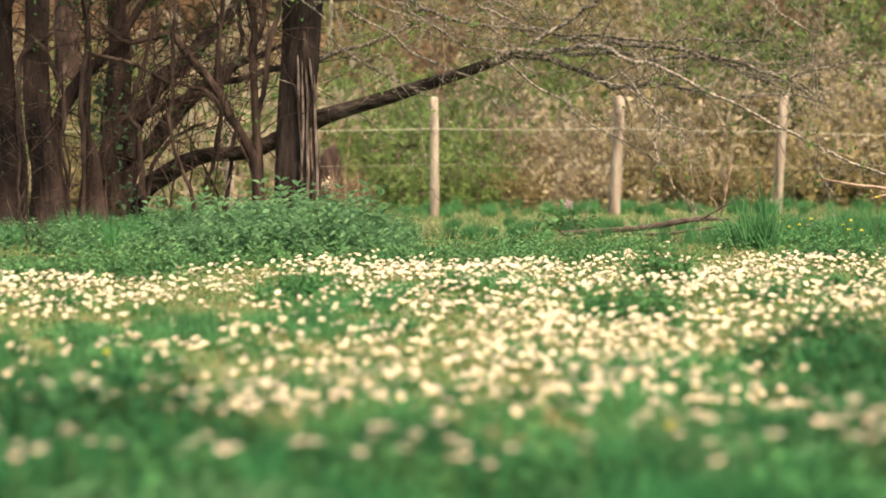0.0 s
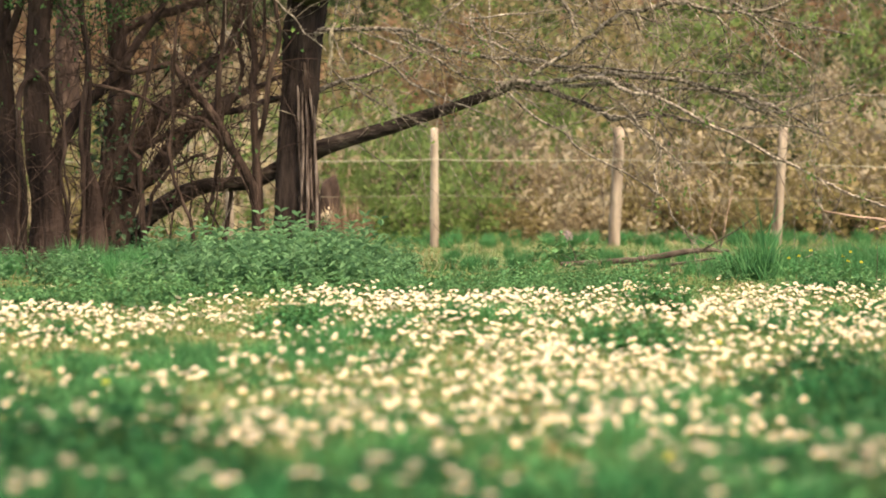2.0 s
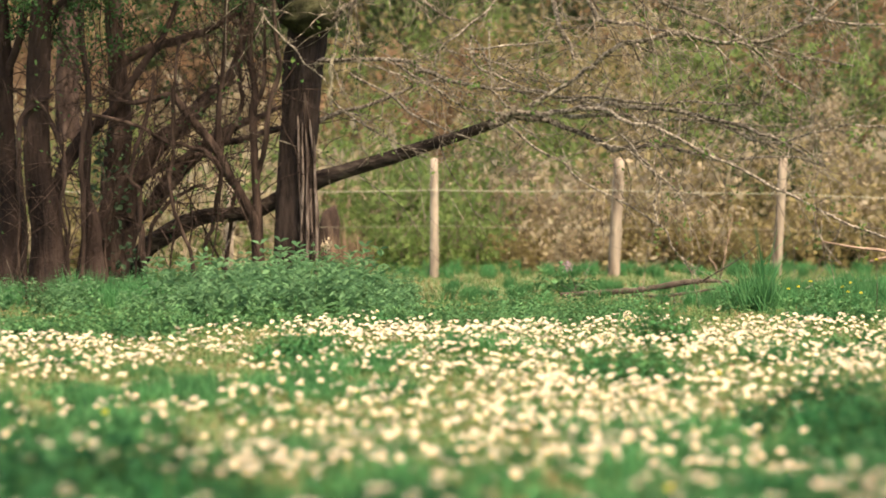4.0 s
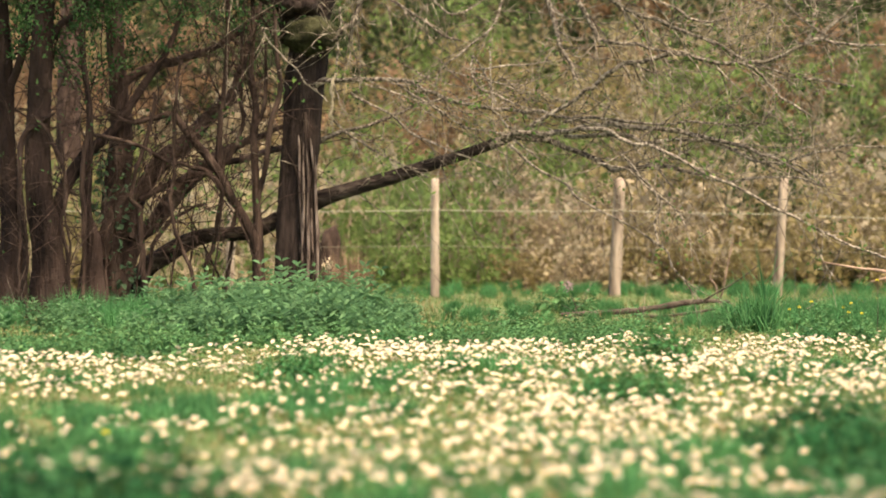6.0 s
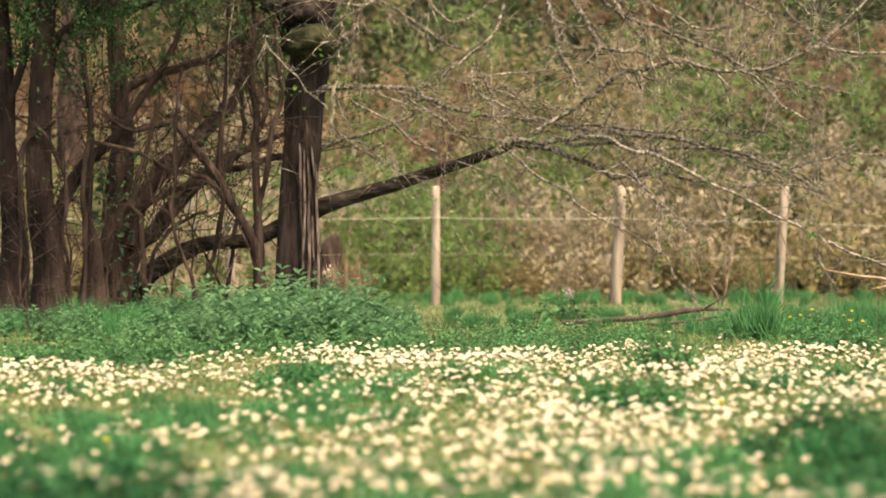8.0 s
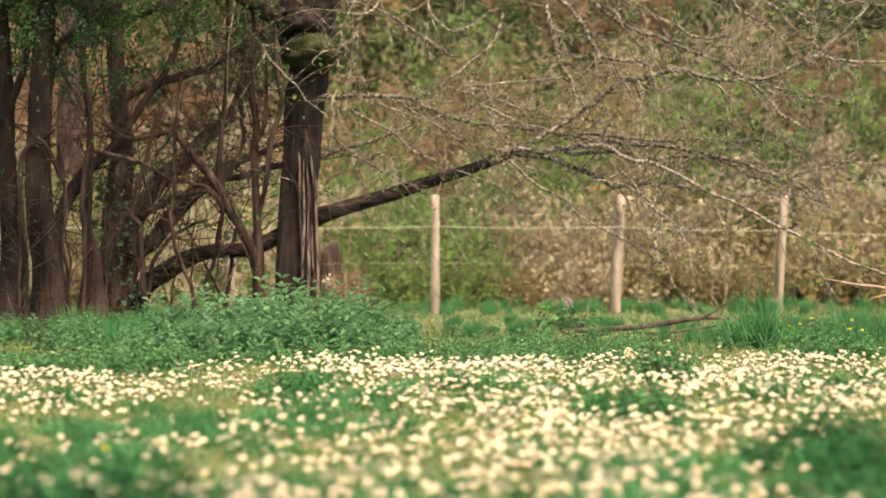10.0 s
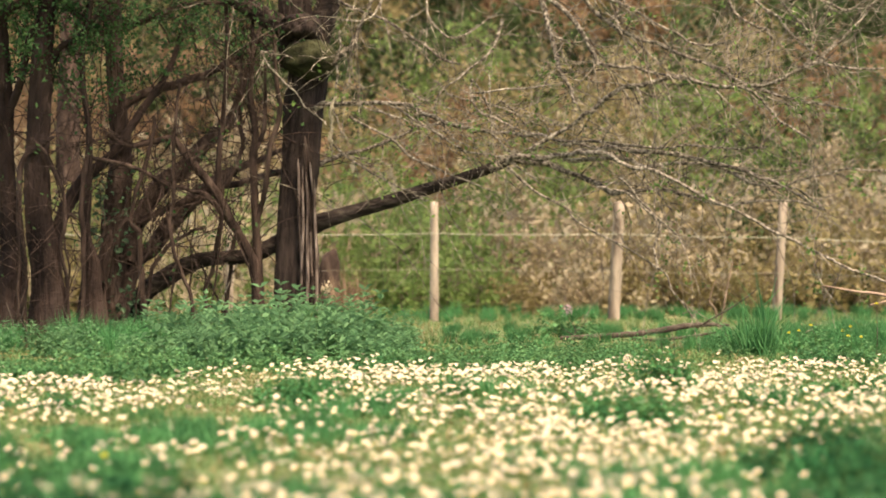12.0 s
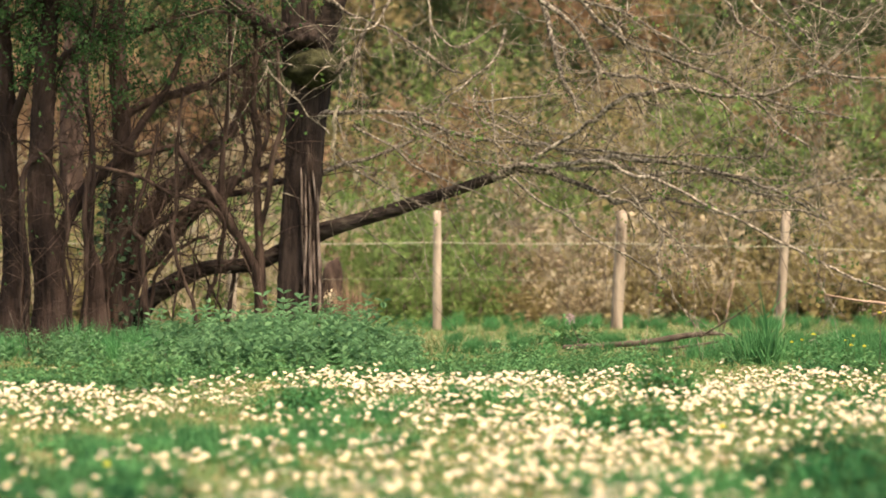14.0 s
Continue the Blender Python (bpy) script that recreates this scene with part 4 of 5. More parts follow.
KINDS = {"dark": [], "dry": [], "olive": [], "green": [], "rust": [], "wand": []}
for kind, label in (("dry", "pale dry-leaved bush on the bank"), ("olive", "olive-green budding bush on the bank"), ("wand", "upright straw-coloured wands of a dry shrub"),
                    ("green", "fresh green spring bush on the bank"), ("dark", "dark green leafy bush on the bank, darkened as if shaded"), ("rust", "rusty brown half-bare bush on the bank")):
    for h in (.8, 1.1, 2.0, 2.4, 2.7):
        KINDS[kind].append(bush(kind, h, label.replace("bush", "low bush") if h < 1.5 else label))


def plant(kind, x, y, size):
    low = size < .62
    src = KINDS[kind][rng.integers(0, 2) if low else rng.integers(2, 5)]
    size *= 2.3 if low else 1
    m = Matrix.Translation((x, y, float(ground_z(x, y)))) @ Matrix.Rotation(rng.uniform(0, 6.28), 4, "Z") @ Matrix.Scale(size / src.scale[0], 4)
    if not src.get("used"):
        src["used"] = 1
        src.matrix_basis = m
        return src
    return copy_thing(src, m)


def stand(u, rise):
    """Which bushes stand where on the bank, along it (u) and up it (rise), as kinds and their shares; dark ones also
    imitate shade high up and to the right.
    """
    if u < -.062 and rise > .052:
        return ("dark", .45), ("rust", .32), ("olive", .23)
    # right corner: darker leaf colour stands in for shaded woods and vignette
    if u > .145 and rise > .062:
        return ("dark", .86), ("rust", .14)
    # top of the bank: more dark leaves in place of shade and vignette
    if rise > .09:
        return (("dark", .7), ("olive", .12), ("rust", .18)) if u > .08 else (("dark", .3), ("rust", .35), ("olive", .35))
    if u > .165:
        return (("dark", .6), ("olive", .2), ("green", .2)) if rise > .03 else (("dry", .6), ("olive", .25), ("dark", .15))
    if u > .03 and rise < .018:
        return (("dry", .42), ("olive", .36), ("dark", .22)) if u > .13 else (("dry", .64), ("olive", .36))
    if u > .06 and rise < (.075 if u < .1 else .066):
        return ("wand", .55), ("olive", .25), ("green", .12), ("dry", .08)
    if u > .06:
        return ("dark", .36), ("olive", .34), ("rust", .16), ("wand", .14)
    if u > -.05 and rise < .038:
        return ("green", .84), ("olive", .16)
    if u > -.05:
        return (("rust", .34), ("olive", .42), ("green", .24)) if u < .005 and rise > .055 else (("olive", .5), ("green", .3), ("rust", .2))
    return (("dry", .2), ("wand", .26), ("olive", .32), ("green", .22)) if rise < .05 else (("rust", .35), ("olive", .4), ("green", .25))


for y, low in ((26.2, .3), (26.6, .4), (27.1, .5), (27.8, .62), (28.9, .8), (31.0, .95), (34.0, 1.1), (38.0, 1.3), (43.0, 1.5), (49.0, 1.75), (56.0, 2.0), (64.0, 2.3), (73.0, 2.7), (83.0, 3.1)):
    for x in np.arange(-.25 * y, .25 * y + .1, .88 * max(.75 + low * .25, .72 * low)):
        x, w = x + rng.uniform(-.5, .5), y + rng.uniform(-.7, .7) * max(1, low)
        size = low * rng.uniform(.7, 1.15)
        rise = (float(ground_z(x, w)) + 1.2 * size - .62) / w
        names, shares = zip(*stand(x / w + rng.normal() * .009, rise + rng.normal() * .006))
        plant(names[int(np.searchsorted(np.cumsum(shares), rng.random() * .999))], x, w, size)

# ---------------------------------------------------------------- herbs of the field edge
def herb(name, label, category, group, stems, height, leaf, spreadr, mat, pairs):
    """A leafy plant of several stems with leaves in opposite pairs."""
    ob = thing(name, label, category, group, at=(0, 20, -30))
    woods, pos, way, size = [], [], [], []
    for _ in range(stems):
        a, r = rng.uniform(0, 6.28), spreadr * math.sqrt(rng.random())
        h = height * rng.uniform(.65, 1.1) * (1.15 - .6 * (r / spreadr) ** 2)
        s = crooked((r * math.cos(a), r * math.sin(a), -.02), (rng.normal() * .15, rng.normal() * .15, 1), h, .003, 6, .08)
        woods.append(tube(s, 4))
        for k in range(pairs):
            t = .15 + .85 * k / (pairs - 1)
            i = min(5, int(t * 6))
            c = s[i, :3] + (s[i + 1, :3] - s[i, :3]) * (t * 6 - i)
            b = k * 1.57 + a
            big = leaf * (1.1 - .6 * t) * rng.uniform(.8, 1.15)
            for sgn in (0, math.pi):
                w = np.array([math.cos(b + sgn), math.sin(b + sgn), rng.uniform(-.6, .1) + .8 * (t > .85)])
                pos.append(c), way.append(w), size.append(big)
    pos, way, size = np.array(pos), np.array(way), np.array(size)
    v, f = leaves(pos, way, size, size * .45, .25, np.tile([0, 0, 1.0], (len(pos), 1)) + rng.normal(size=(len(pos), 3)) * .3)
    tagged(part("foliage", mesh_np("foliage", v, f, mat), ob), kind="stuff")
    if stems < 8:
        for v, f in woods:
            part("stem", mesh_np("stem", v, f, M_STALK, True), ob)
    else:
        v, f = joined(woods)
        tagged(part("stalk_work", mesh_np("stalk_work", v, f, M_STALK, True), ob), kind="stuff")
    return ob


def put(src, x, y, size, turn=None):
    m = Matrix.Translation((x, y, float(ground_z(x, y)))) @ Matrix.Rotation(rng.uniform(0, 6.28) if turn is None else turn, 4, "Z") @ Matrix.Scale(size / src.scale[0], 4)
    if not src.get("used"):
        src["used"] = 1
        src.matrix_basis = m
        return src
    return copy_thing(src, m)


nettles = [herb("nettle", "young green stinging nettles at the meadow edge", "nettle", "nettle bed", 5, .47, .125, .15, M_NETTLE, 8) for _ in range(5)]
lows = [herb("herb_plant", "low leafy green herb in the grass", "herb", "herbs of the meadow edge", 11, .15, .062, .14, M_HERB, 5) for _ in range(4)]


def edge(x, y):
    """Where the daisies end and the herbs begin, by the way seen across the meadow."""
    u = x / np.maximum(y, .1)
    return np.interp(u, [-.22, -.13, -.10, -.04, .03, .10, .13, .2], [11.1, 11.3, 12.3, 12.5, 12.2, 12.5, 12.7, 12.6])


for _ in range(150):
    y = rng.uniform(12.6, 17.0)
    u = rng.uniform(-.14, -.012)
    if y > edge(u * y, y) + .5:
        tall = np.interp(u, [-.135, -.11, -.05, -.03, -.02], [.5, .7, .78, .72, .5])
        put(nettles[rng.integers(0, 4)], u * y, y, tall * rng.uniform(.6, 1.2))
for _ in range(26):
    y, u = rng.uniform(14.2, 16.2), rng.uniform(-.125, -.03)
    put(nettles[rng.integers(0, 5)], u * y, y, rng.uniform(.82, 1.05))
for _ in range(60):
    y = rng.uniform(14.2, 17.5)
    u = rng.uniform(-.24, -.13)
    put(nettles[rng.integers(0, 4)], u * y, y, rng.uniform(.35, .6))
for _ in range(190):
    u = rng.uniform(-.22, .09)
    y = edge(u * 14, 14.0) + abs(rng.normal()) * 1.1 + .1
    put(lows[rng.integers(0, 4)], u * y, y, rng.uniform(.7, 1.3) * (1 if u < 0 else .8))
for _ in range(28):
    u, y = rng.uniform(.005, .09), rng.uniform(13.3, 14.8)
    put(lows[rng.integers(0, 4)], u * y, y, rng.uniform(.8, 1.2))
for _ in range(60):
    u, y = rng.uniform(.12, .23), rng.uniform(14.2, 16.5)
    put(lows[rng.integers(0, 4)], u * y, y, rng.uniform(.8, 1.4))

for _ in range(14):
    u, y = rng.uniform(.15, .205), rng.uniform(13.0, 14.0)
    put(lows[rng.integers(0, 4)], u * y, y, rng.uniform(.7, 1.15))

# leafy clumps among the daisies: x, y, half width, height
CLUMPS = [(.71, 8.6, .21, .17), (1.02, 10.9, .18, .26), (1.17, 6.15, .17, .2), (.96, 6.5, .16, .13), (1.27, 6.8, .18, .19), (1.05, 5.6, .15, .15), (1.2, 7.5, .12, .1), (-.65, 10.0, .2, .15), (-.19, 8.2, .16, .05), (.72, 11.8, .14, .06),
          (-.72, 4.35, .2, .13), (-.42, 4.0, .16, .11), (-.1, 4.25, .2, .1), (.2, 4.05, .18, .12), (.46, 4.4, .16, .1), (.8, 4.5, .22, .14), (-.95, 4.7, .14, .13), (1.0, 4.9, .14, .12),
          (-.55, 7.0, .12, .06), (.1, 9.4, .14, .06), (-1.6, 9.6, .2, .08), (1.75, 10.4, .18, .08), (-1.3, 7.9, .14, .06), (2.1, 12.9, .2, .12), (.32, 6.9, .1, .05), (-.35, 12.4, .18, .1), (1.3, 7.6, .1, .05)]
for x, y, r, h in CLUMPS:
    put(herb("herb_clump", "bushy clump of green weeds among the daisies" if h > .1 else "low patch of green weeds among the daisies", "weeds", "weed clumps",
             int(1700 * r * r + 30), h, .045, r, M_DOCK if x > .9 and y < 8 else M_CLUMP, 6), x, y, 1.0)


near = [herb("herb_clump", label, "weeds", "weed clumps", 40, .12, .05, .13, mat, 6)
        for label, mat in (("dark leafy weeds in the long grass", M_DOCK), ("bushy clump of green weeds in the long grass", M_CLUMP), ("pale green leafy weeds in the long grass", M_NETTLE))]
for _ in range(64):
    x = rng.uniform(-1.15, 1.15)
    y = rng.uniform(3.5, np.interp(x, [-1.1, -.75, -.45, .2, .5, .8, 1.1], [5.3, 5.1, 4.5, 4.4, 4.6, 5.0, 5.5]))
    put(near[0 if x < -.6 and rng.random() < .75 or rng.random() < .25 else rng.integers(1, 3)], x, y, rng.uniform(.7, 1.25))

for _ in range(16):
    put(near[rng.integers(0, 2)], rng.uniform(-1.32, -.85), rng.uniform(5.7, 7.0), rng.uniform(.45, .8))
for _ in range(18):
    put(near[0], rng.uniform(-1.15, -.62), rng.uniform(4.5, 5.2), rng.uniform(1.0, 1.5))


# grass tufts
def tuft(name, label, group, count, height, radius, mat, stiff):
    a, r = rng.uniform(0, 6.28, count), radius * np.sqrt(rng.random(count))
    xy = np.column_stack([r * np.cos(a), r * np.sin(a)])
    v, f = blades(xy, height * rng.uniform(.5, 1.1, count), rng.uniform(.005, .009, count) * (1.5 if count < 150 else 1), rng.uniform(.05, stiff, count), z=np.full(count, -.01))
    ob = new(name, mesh_np(name, v, f, mat))
    ob.location = (0, 20, -30)
    return tagged(ob, label, "grass", group)


lush = [tuft("grass_tuft", "lush green tuft of grass in the meadow", "grass tufts", 260, .13, .11, M_TUFT, .7) for _ in range(4)]
bright = [tuft("grass_tuft", "bright green tuft of meadow grass", "grass tufts", 260, .13, .12, M_LONG, .8) for _ in range(4)]
tall = [tuft("tall_grass", "tall arching green grass tussock", "tall grass tussocks", 220, .36, .12, M_LONG, .85) for _ in range(3)]
for _ in range(130):
    x = rng.uniform(-1.15, 1.15)
    top = np.interp(x, [-1.1, -.75, -.45, .2, .5, .8, 1.1], [5.3, 5.15, 4.6, 4.5, 4.65, 5.0, 5.45])
    put(lush[rng.integers(0, 4)], x, rng.uniform(3.3, top), rng.uniform(.6, 1.0))
for _ in range(3):
    put(lush[rng.integers(0, 4)], 1.2 + rng.normal() * .07, 6.1 + rng.normal() * .15, rng.uniform(.7, 1.1))
for x, y, r, count in ((-.83, 7.9, .12, 5), (-1.12, 7.6, .1, 3), (-1.0, 6.3, .15, 5), (.5, 6.1, .12, 4), (-.45, 9.2, .15, 5), (.2, 10.4, .2, 5), (1.6, 9.6, .2, 5)):
    for _ in range(count):
        put(bright[rng.integers(0, 4)], x + rng.normal() * r, y + rng.normal() * r, rng.uniform(.5, .95))
for _ in range(60):
    y = rng.uniform(5.2, 12.5)
    put(bright[rng.integers(0, 4)], rng.uniform(-.2, .2) * y, y, rng.uniform(.35, .8))
tussock = tuft("grass_tussock", "broad tussock of long arching green grass", "tall grass tussocks", 148, .42, .14, M_LONG, 1.5)
put(tussock, 1.99, 14.6, 1.0)
put(tussock, 2.08, 14.8, .85)
side_tussock = tuft("grass_tussock", "low arching green grass tussock", "tall grass tussocks", 150, .3, .16, M_LONG, 1.35)
for x, y, k in ((2.3, 15.3, .8), (1.86, 15.4, .7), (2.45, 15.5, .8), (2.7, 15.6, .75)):
    put(side_tussock, x, y, k)
for _ in range(9):
    u, y = rng.uniform(.163, .205), rng.uniform(14.6, 15.4)
    put(side_tussock, u * y, y, rng.uniform(.55, .8))
spikes = tuft("grass_tussock", "stiff upright grass blades", "tall grass tussocks", 30, .62, .1, M_LONG, .55)
put(spikes, 2.06, 14.7, .95)
for _ in range(70):
    u, y = rng.uniform(.135, .24), rng.uniform(14.9, 18.5)
    put(tall[rng.integers(0, 3)], u * y, y, rng.uniform(.4, .75))
for _ in range(60):
    u, y = rng.uniform(.0, .14), rng.uniform(15.5, 20)
    put(tall[rng.integers(0, 3)], u * y, y, rng.uniform(.25, .42))
for x, y, s in ((-2.2, 15.0, .62), (-2.1, 14.8, .7), (-1.98, 14.9, .75), (-1.88, 15.1, .7), (-2.05, 15.3, .8), (-1.8, 14.9, .55), (-2.95, 15.4, .6), (-3.05, 15.2, .7), (-2.9, 15.0, .5), (-3.15, 15.6, .75), (-2.55, 15.7, .8), (-2.45, 15.6, .7), (-2.62, 15.5, .7), (-2.35, 15.5, .8)):
    put(tall[rng.integers(0, 3)], x, y, s)
straw = tuft("dry_grass", "tuft of dry straw-coloured grass stems", "dry grass", 16, .3, .1, M_STRAW, .9)
stalks = tuft("dry_grass", "stiff brown dead stalks behind the fence", "dry grass", 60, .62, .16, M_DRYSTALK, .25)
for x, y, k in ((-1.08, 25.6, 1.0), (-.98, 25.7, .9), (-1.2, 25.5, .8), (-.88, 25.9, .7)):
    put(stalks, x, y, k)
for x, y in ((-3.0, 16.2), (-2.5, 16.3)):
    put(straw, x, y, rng.uniform(.6, .8))
for _ in range(130):
    u, y = rng.uniform(-.03, .23), rng.uniform(23.2, 26.4)
    put(tall[rng.integers(0, 3)], u * y, y, rng.uniform(.22, .55))
for _ in range(80):
    x, y = rng.uniform(-1.1, 1.1), rng.uniform(4.6, 6.0)
    put(bright[rng.integers(0, 4)], x, y, rng.uniform(.35, .75))
for _ in range(50):
    u, y = rng.uniform(-.24, -.02), rng.uniform(16, 21)
    put(tall[rng.integers(0, 3)], u * y, y, rng.uniform(.35, .7))


# ---------------------------------------------------------------- short grass and daisies
def cells(x, y, size):
    """Smooth random patches of about that size, from 0 to 1."""
    g = rng.random((80, 120))
    a, b = x / size + 40, y / size + 4
    i, j = np.floor(a).astype(int) % 79, np.floor(b).astype(int) % 119
    s, t = a - np.floor(a), b - np.floor(b)
    s, t = s * s * (3 - 2 * s), t * t * (3 - 2 * t)
    return (g[i, j] * (1 - s) + g[i + 1, j] * s) * (1 - t) + (g[i, j + 1] * (1 - s) + g[i + 1, j + 1] * s) * t


def scatter(count, y0, y1, half=.25):
    y = np.sqrt(rng.uniform(y0 * y0, y1 * y1, count))
    x = rng.uniform(-1, 1, count) * (half * y + .3)
    return np.column_stack([x, y])


def patches(x, y):
    return (np.sin(2.3 * x + 1.1 * y + .5) + np.sin(-1.7 * x + 2.6 * y + 2) + np.sin(4.1 * x + .6 * y) * .7 + np.sin(1.2 * x - 4.3 * y + 1) * .7) / 3.4


xy = scatter(48000, 3.2, 15)
v1 = blades(xy, rng.uniform(.02, .06, len(xy)) * (1 + .35 * patches(xy[:, 0], xy[:, 1])), rng.uniform(.003, .006, len(xy)), rng.uniform(.1, 1.1, len(xy)))
xy = scatter(36000, 14, 28.5)
v2 = blades(xy, rng.uniform(.03, .10, len(xy)) * (.4 + 1.1 * cells(xy[:, 0], xy[:, 1], .5)), rng.uniform(.005, .011, len(xy)), rng.uniform(.1, .9, len(xy)))
r, a = 9 * np.sqrt(rng.random(26000)), rng.uniform(0, 6.28, 26000)
xy = np.column_stack([r * np.cos(a), r * np.sin(a)])
xy = xy[(xy[:, 1] < 3.0) & (r > .5)]
v3 = blades(xy, rng.uniform(.03, .08, len(xy)), rng.uniform(.005, .009, len(xy)), rng.uniform(.1, 1.0, len(xy)))
xy = np.column_stack([rng.uniform(-13, 13, 60000), rng.uniform(-5, 25.5, 60000)])
xy = xy[np.abs(xy[:, 0]) > .25 * np.clip(xy[:, 1], 0, None) + .3]
v4 = blades(xy, rng.uniform(.06, .14, len(xy)), rng.uniform(.012, .026, len(xy)), rng.uniform(.3, 1.2, len(xy)))
v, f = joined([v1, v2, v3, v4])
tagged(new("short_grass", mesh_np("short_grass", v, f, M_GRASS)), "short uneven spring grass of the meadow", "grass", kind="stuff")
xy = scatter(30000, 3.2, 16)
p = np.column_stack([xy, ground_z(xy[:, 0], xy[:, 1]) + rng.uniform(.003, .025, len(xy))])
a = rng.uniform(0, 6.28, len(xy))
v, f = leaves(p, np.column_stack([np.cos(a), np.sin(a), rng.uniform(.1, .7, len(xy))]), rng.uniform(.012, .03, len(xy)), rng.uniform(.01, .018, len(xy)))
tagged(new("ground_leaves", mesh_np("ground_leaves", v, f, M_GRASS)), "small flat leaves of daisies and clover", "leaves", kind="stuff")

xy = scatter(52000, 3.6, 16.5, .23)
x, y = xy[:, 0], xy[:, 1]
want = np.clip(.62 * cells(x, y, .7) + 1.0 * cells(x, y, .2) - .52 + .08 * (y < 8), .025, 1)
for cx, cy, rx, ry, more in ((-1.6, 10.3, .5, .8, .5), (.0, 11.4, .65, 1.2, .75), (.35, 8.6, .6, 1.2, .3), (1.6, 11.0, .7, 1.8, .4), (.45, 7.2, .6, 1.4, .35), (-.9, 9.6, .5, 1.6, -.35), (-1.05, 6.4, .4, 1.0, -.25), (1.05, 5.8, .32, .8, -.6), (-.78, 7.7, .35, 1.0, -.1), (-.85, 6.2, .35, .8, -.3), (-.4, 6.4, .5, .8, .15), (-1.7, 11.6, .6, .7, .35)):
    want = np.clip(want + more * np.exp(-((x - cx) / rx) ** 2 - ((y - cy) / ry) ** 2), .02, 1)
want *= np.where((x < 0) & (y < 9), .8, 1)
want = np.where(y < 4.8, np.clip(3.4 * cells(x, y, .15) - 1.3, .03, 1), want)
past = y - edge(x, y) + 1.2 * (cells(x, y, .5) - .5)
want *= np.where(past > 0, .05 * np.exp(-past), 1)
for cx, cy, cr, _ in CLUMPS:
    want *= np.where(np.hypot((x - cx) / cr, (y - cy) / (cr * 1.4)) < 1.05, .06, 1)
xy = xy[rng.random(len(xy)) < want * .5]
xy = xy[np.argsort(xy[:, 1])]
single, xy = xy[:280], xy[280:]
n = len(xy)
base = np.column_stack([xy, ground_z(xy[:, 0], xy[:, 1])])
h = rng.uniform(.035, .085, n) + np.where(xy[:, 1] < 5.0, .03, 0)
bend = rng.normal(size=(n, 2)) * .012
head = base + np.column_stack([bend, h])
nor = np.column_stack([rng.normal(size=n) * .35, rng.normal(size=n) * .35 - .2, np.ones(n)])
nor /= np.linalg.norm(nor, axis=1, keepdims=True)
u = np.cross(nor, [0, 1.0, .3])
u /= np.linalg.norm(u, axis=1, keepdims=True)
w = np.cross(nor, u)
R = rng.uniform(.0105, .0155, n)[:, None]
PET = 11
vs = []
turn = rng.uniform(0, 6.28, n)
for k in range(PET):
    a = turn + k * 2 * np.pi / PET
    d = np.cos(a)[:, None] * u + np.sin(a)[:, None] * w
    s = -np.sin(a)[:, None] * u + np.cos(a)[:, None] * w
    vs.append(np.stack([head + d * R * .18, head + d * R * .65 + s * R * .25 + nor * R * .24, head + d * R * rng.uniform(.92, 1.05, n)[:, None] + nor * R * .4, head + d * R * .65 - s * R * .25 + nor * R * .24], 1))
v = np.stack(vs, 1).reshape(-1, 3)
daisies = thing("daisies", "white daisies with yellow eyes flowering across the meadow", "daisies", kind="stuff")
part("petals", mesh_np("petals", v, np.arange(len(v)).reshape(-1, 4), M_PETAL), daisies)
ring = [head + (np.cos(a) * u + np.sin(a) * w) * R * .28 + nor * R * .12 for a in np.arange(6) * np.pi / 3]
v = np.stack(ring + [head + nor * R * .26], 1).reshape(-1, 3)
i = np.arange(n)[:, None] * 7
f = np.concatenate([np.concatenate([i + k, i + (k + 1) % 6, i + 6], 1) for k in range(6)])
part("eyes", mesh_np("eyes", v, f, M_EYE, True), daisies, "yellow flower eyes")
side = np.array([.0009, 0, 0])
v = np.stack([base - side, base + side, head + side - nor * .001, head - side - nor * .001], 1).reshape(-1, 3)
part("stalks", mesh_np("stalks", v, np.arange(len(v)).reshape(-1, 4), M_STALK), daisies)


def daisy(height, radius, lean):
    """A single daisy: stalk, ring of petals, domed eye."""
    ob = thing("daisy", "white daisy with a yellow eye", "flower", "single daisies", at=(0, 20, -30))
    v, f = tube(spline([(0, 0, -.01, .0011), (lean * .4, 0, height * .5, .001), (lean, 0, height, .001)], 4), 5)
    part("stalk", mesh_np("stalk", v, f, M_STALK, True), ob)
    k = 18
    a = np.arange(k) * 2 * np.pi / k
    v, f = leaves(np.tile([lean, 0, height], (k, 1)), np.column_stack([np.cos(a), np.sin(a), rng.uniform(.3, .6, k)]), radius * rng.uniform(1.0, 1.15, k), np.full(k, radius * .36), .1, np.tile([0, 0, 1.0], (k, 1)))
    bloom = part("flower_head", mesh_np("flower_head", v, f, M_PETAL), ob)
    v, f = tube(np.array([(lean, 0, height, radius * .26), (lean, 0, height + radius * .12, radius * .22), (lean, 0, height + radius * .2, radius * .02)]), 8)
    part("eye", mesh_np("eye", v, f, M_EYE, True), bloom, "yellow eye")
    return ob


kinds = [daisy(*k) for k in ((.08, .013, .01), (.10, .0145, -.015), (.065, .012, .02), (.09, .014, -.005))]
high = [daisy(*k) for k in ((.155, .0145, .01), (.175, .015, -.015), (.14, .014, .02))]
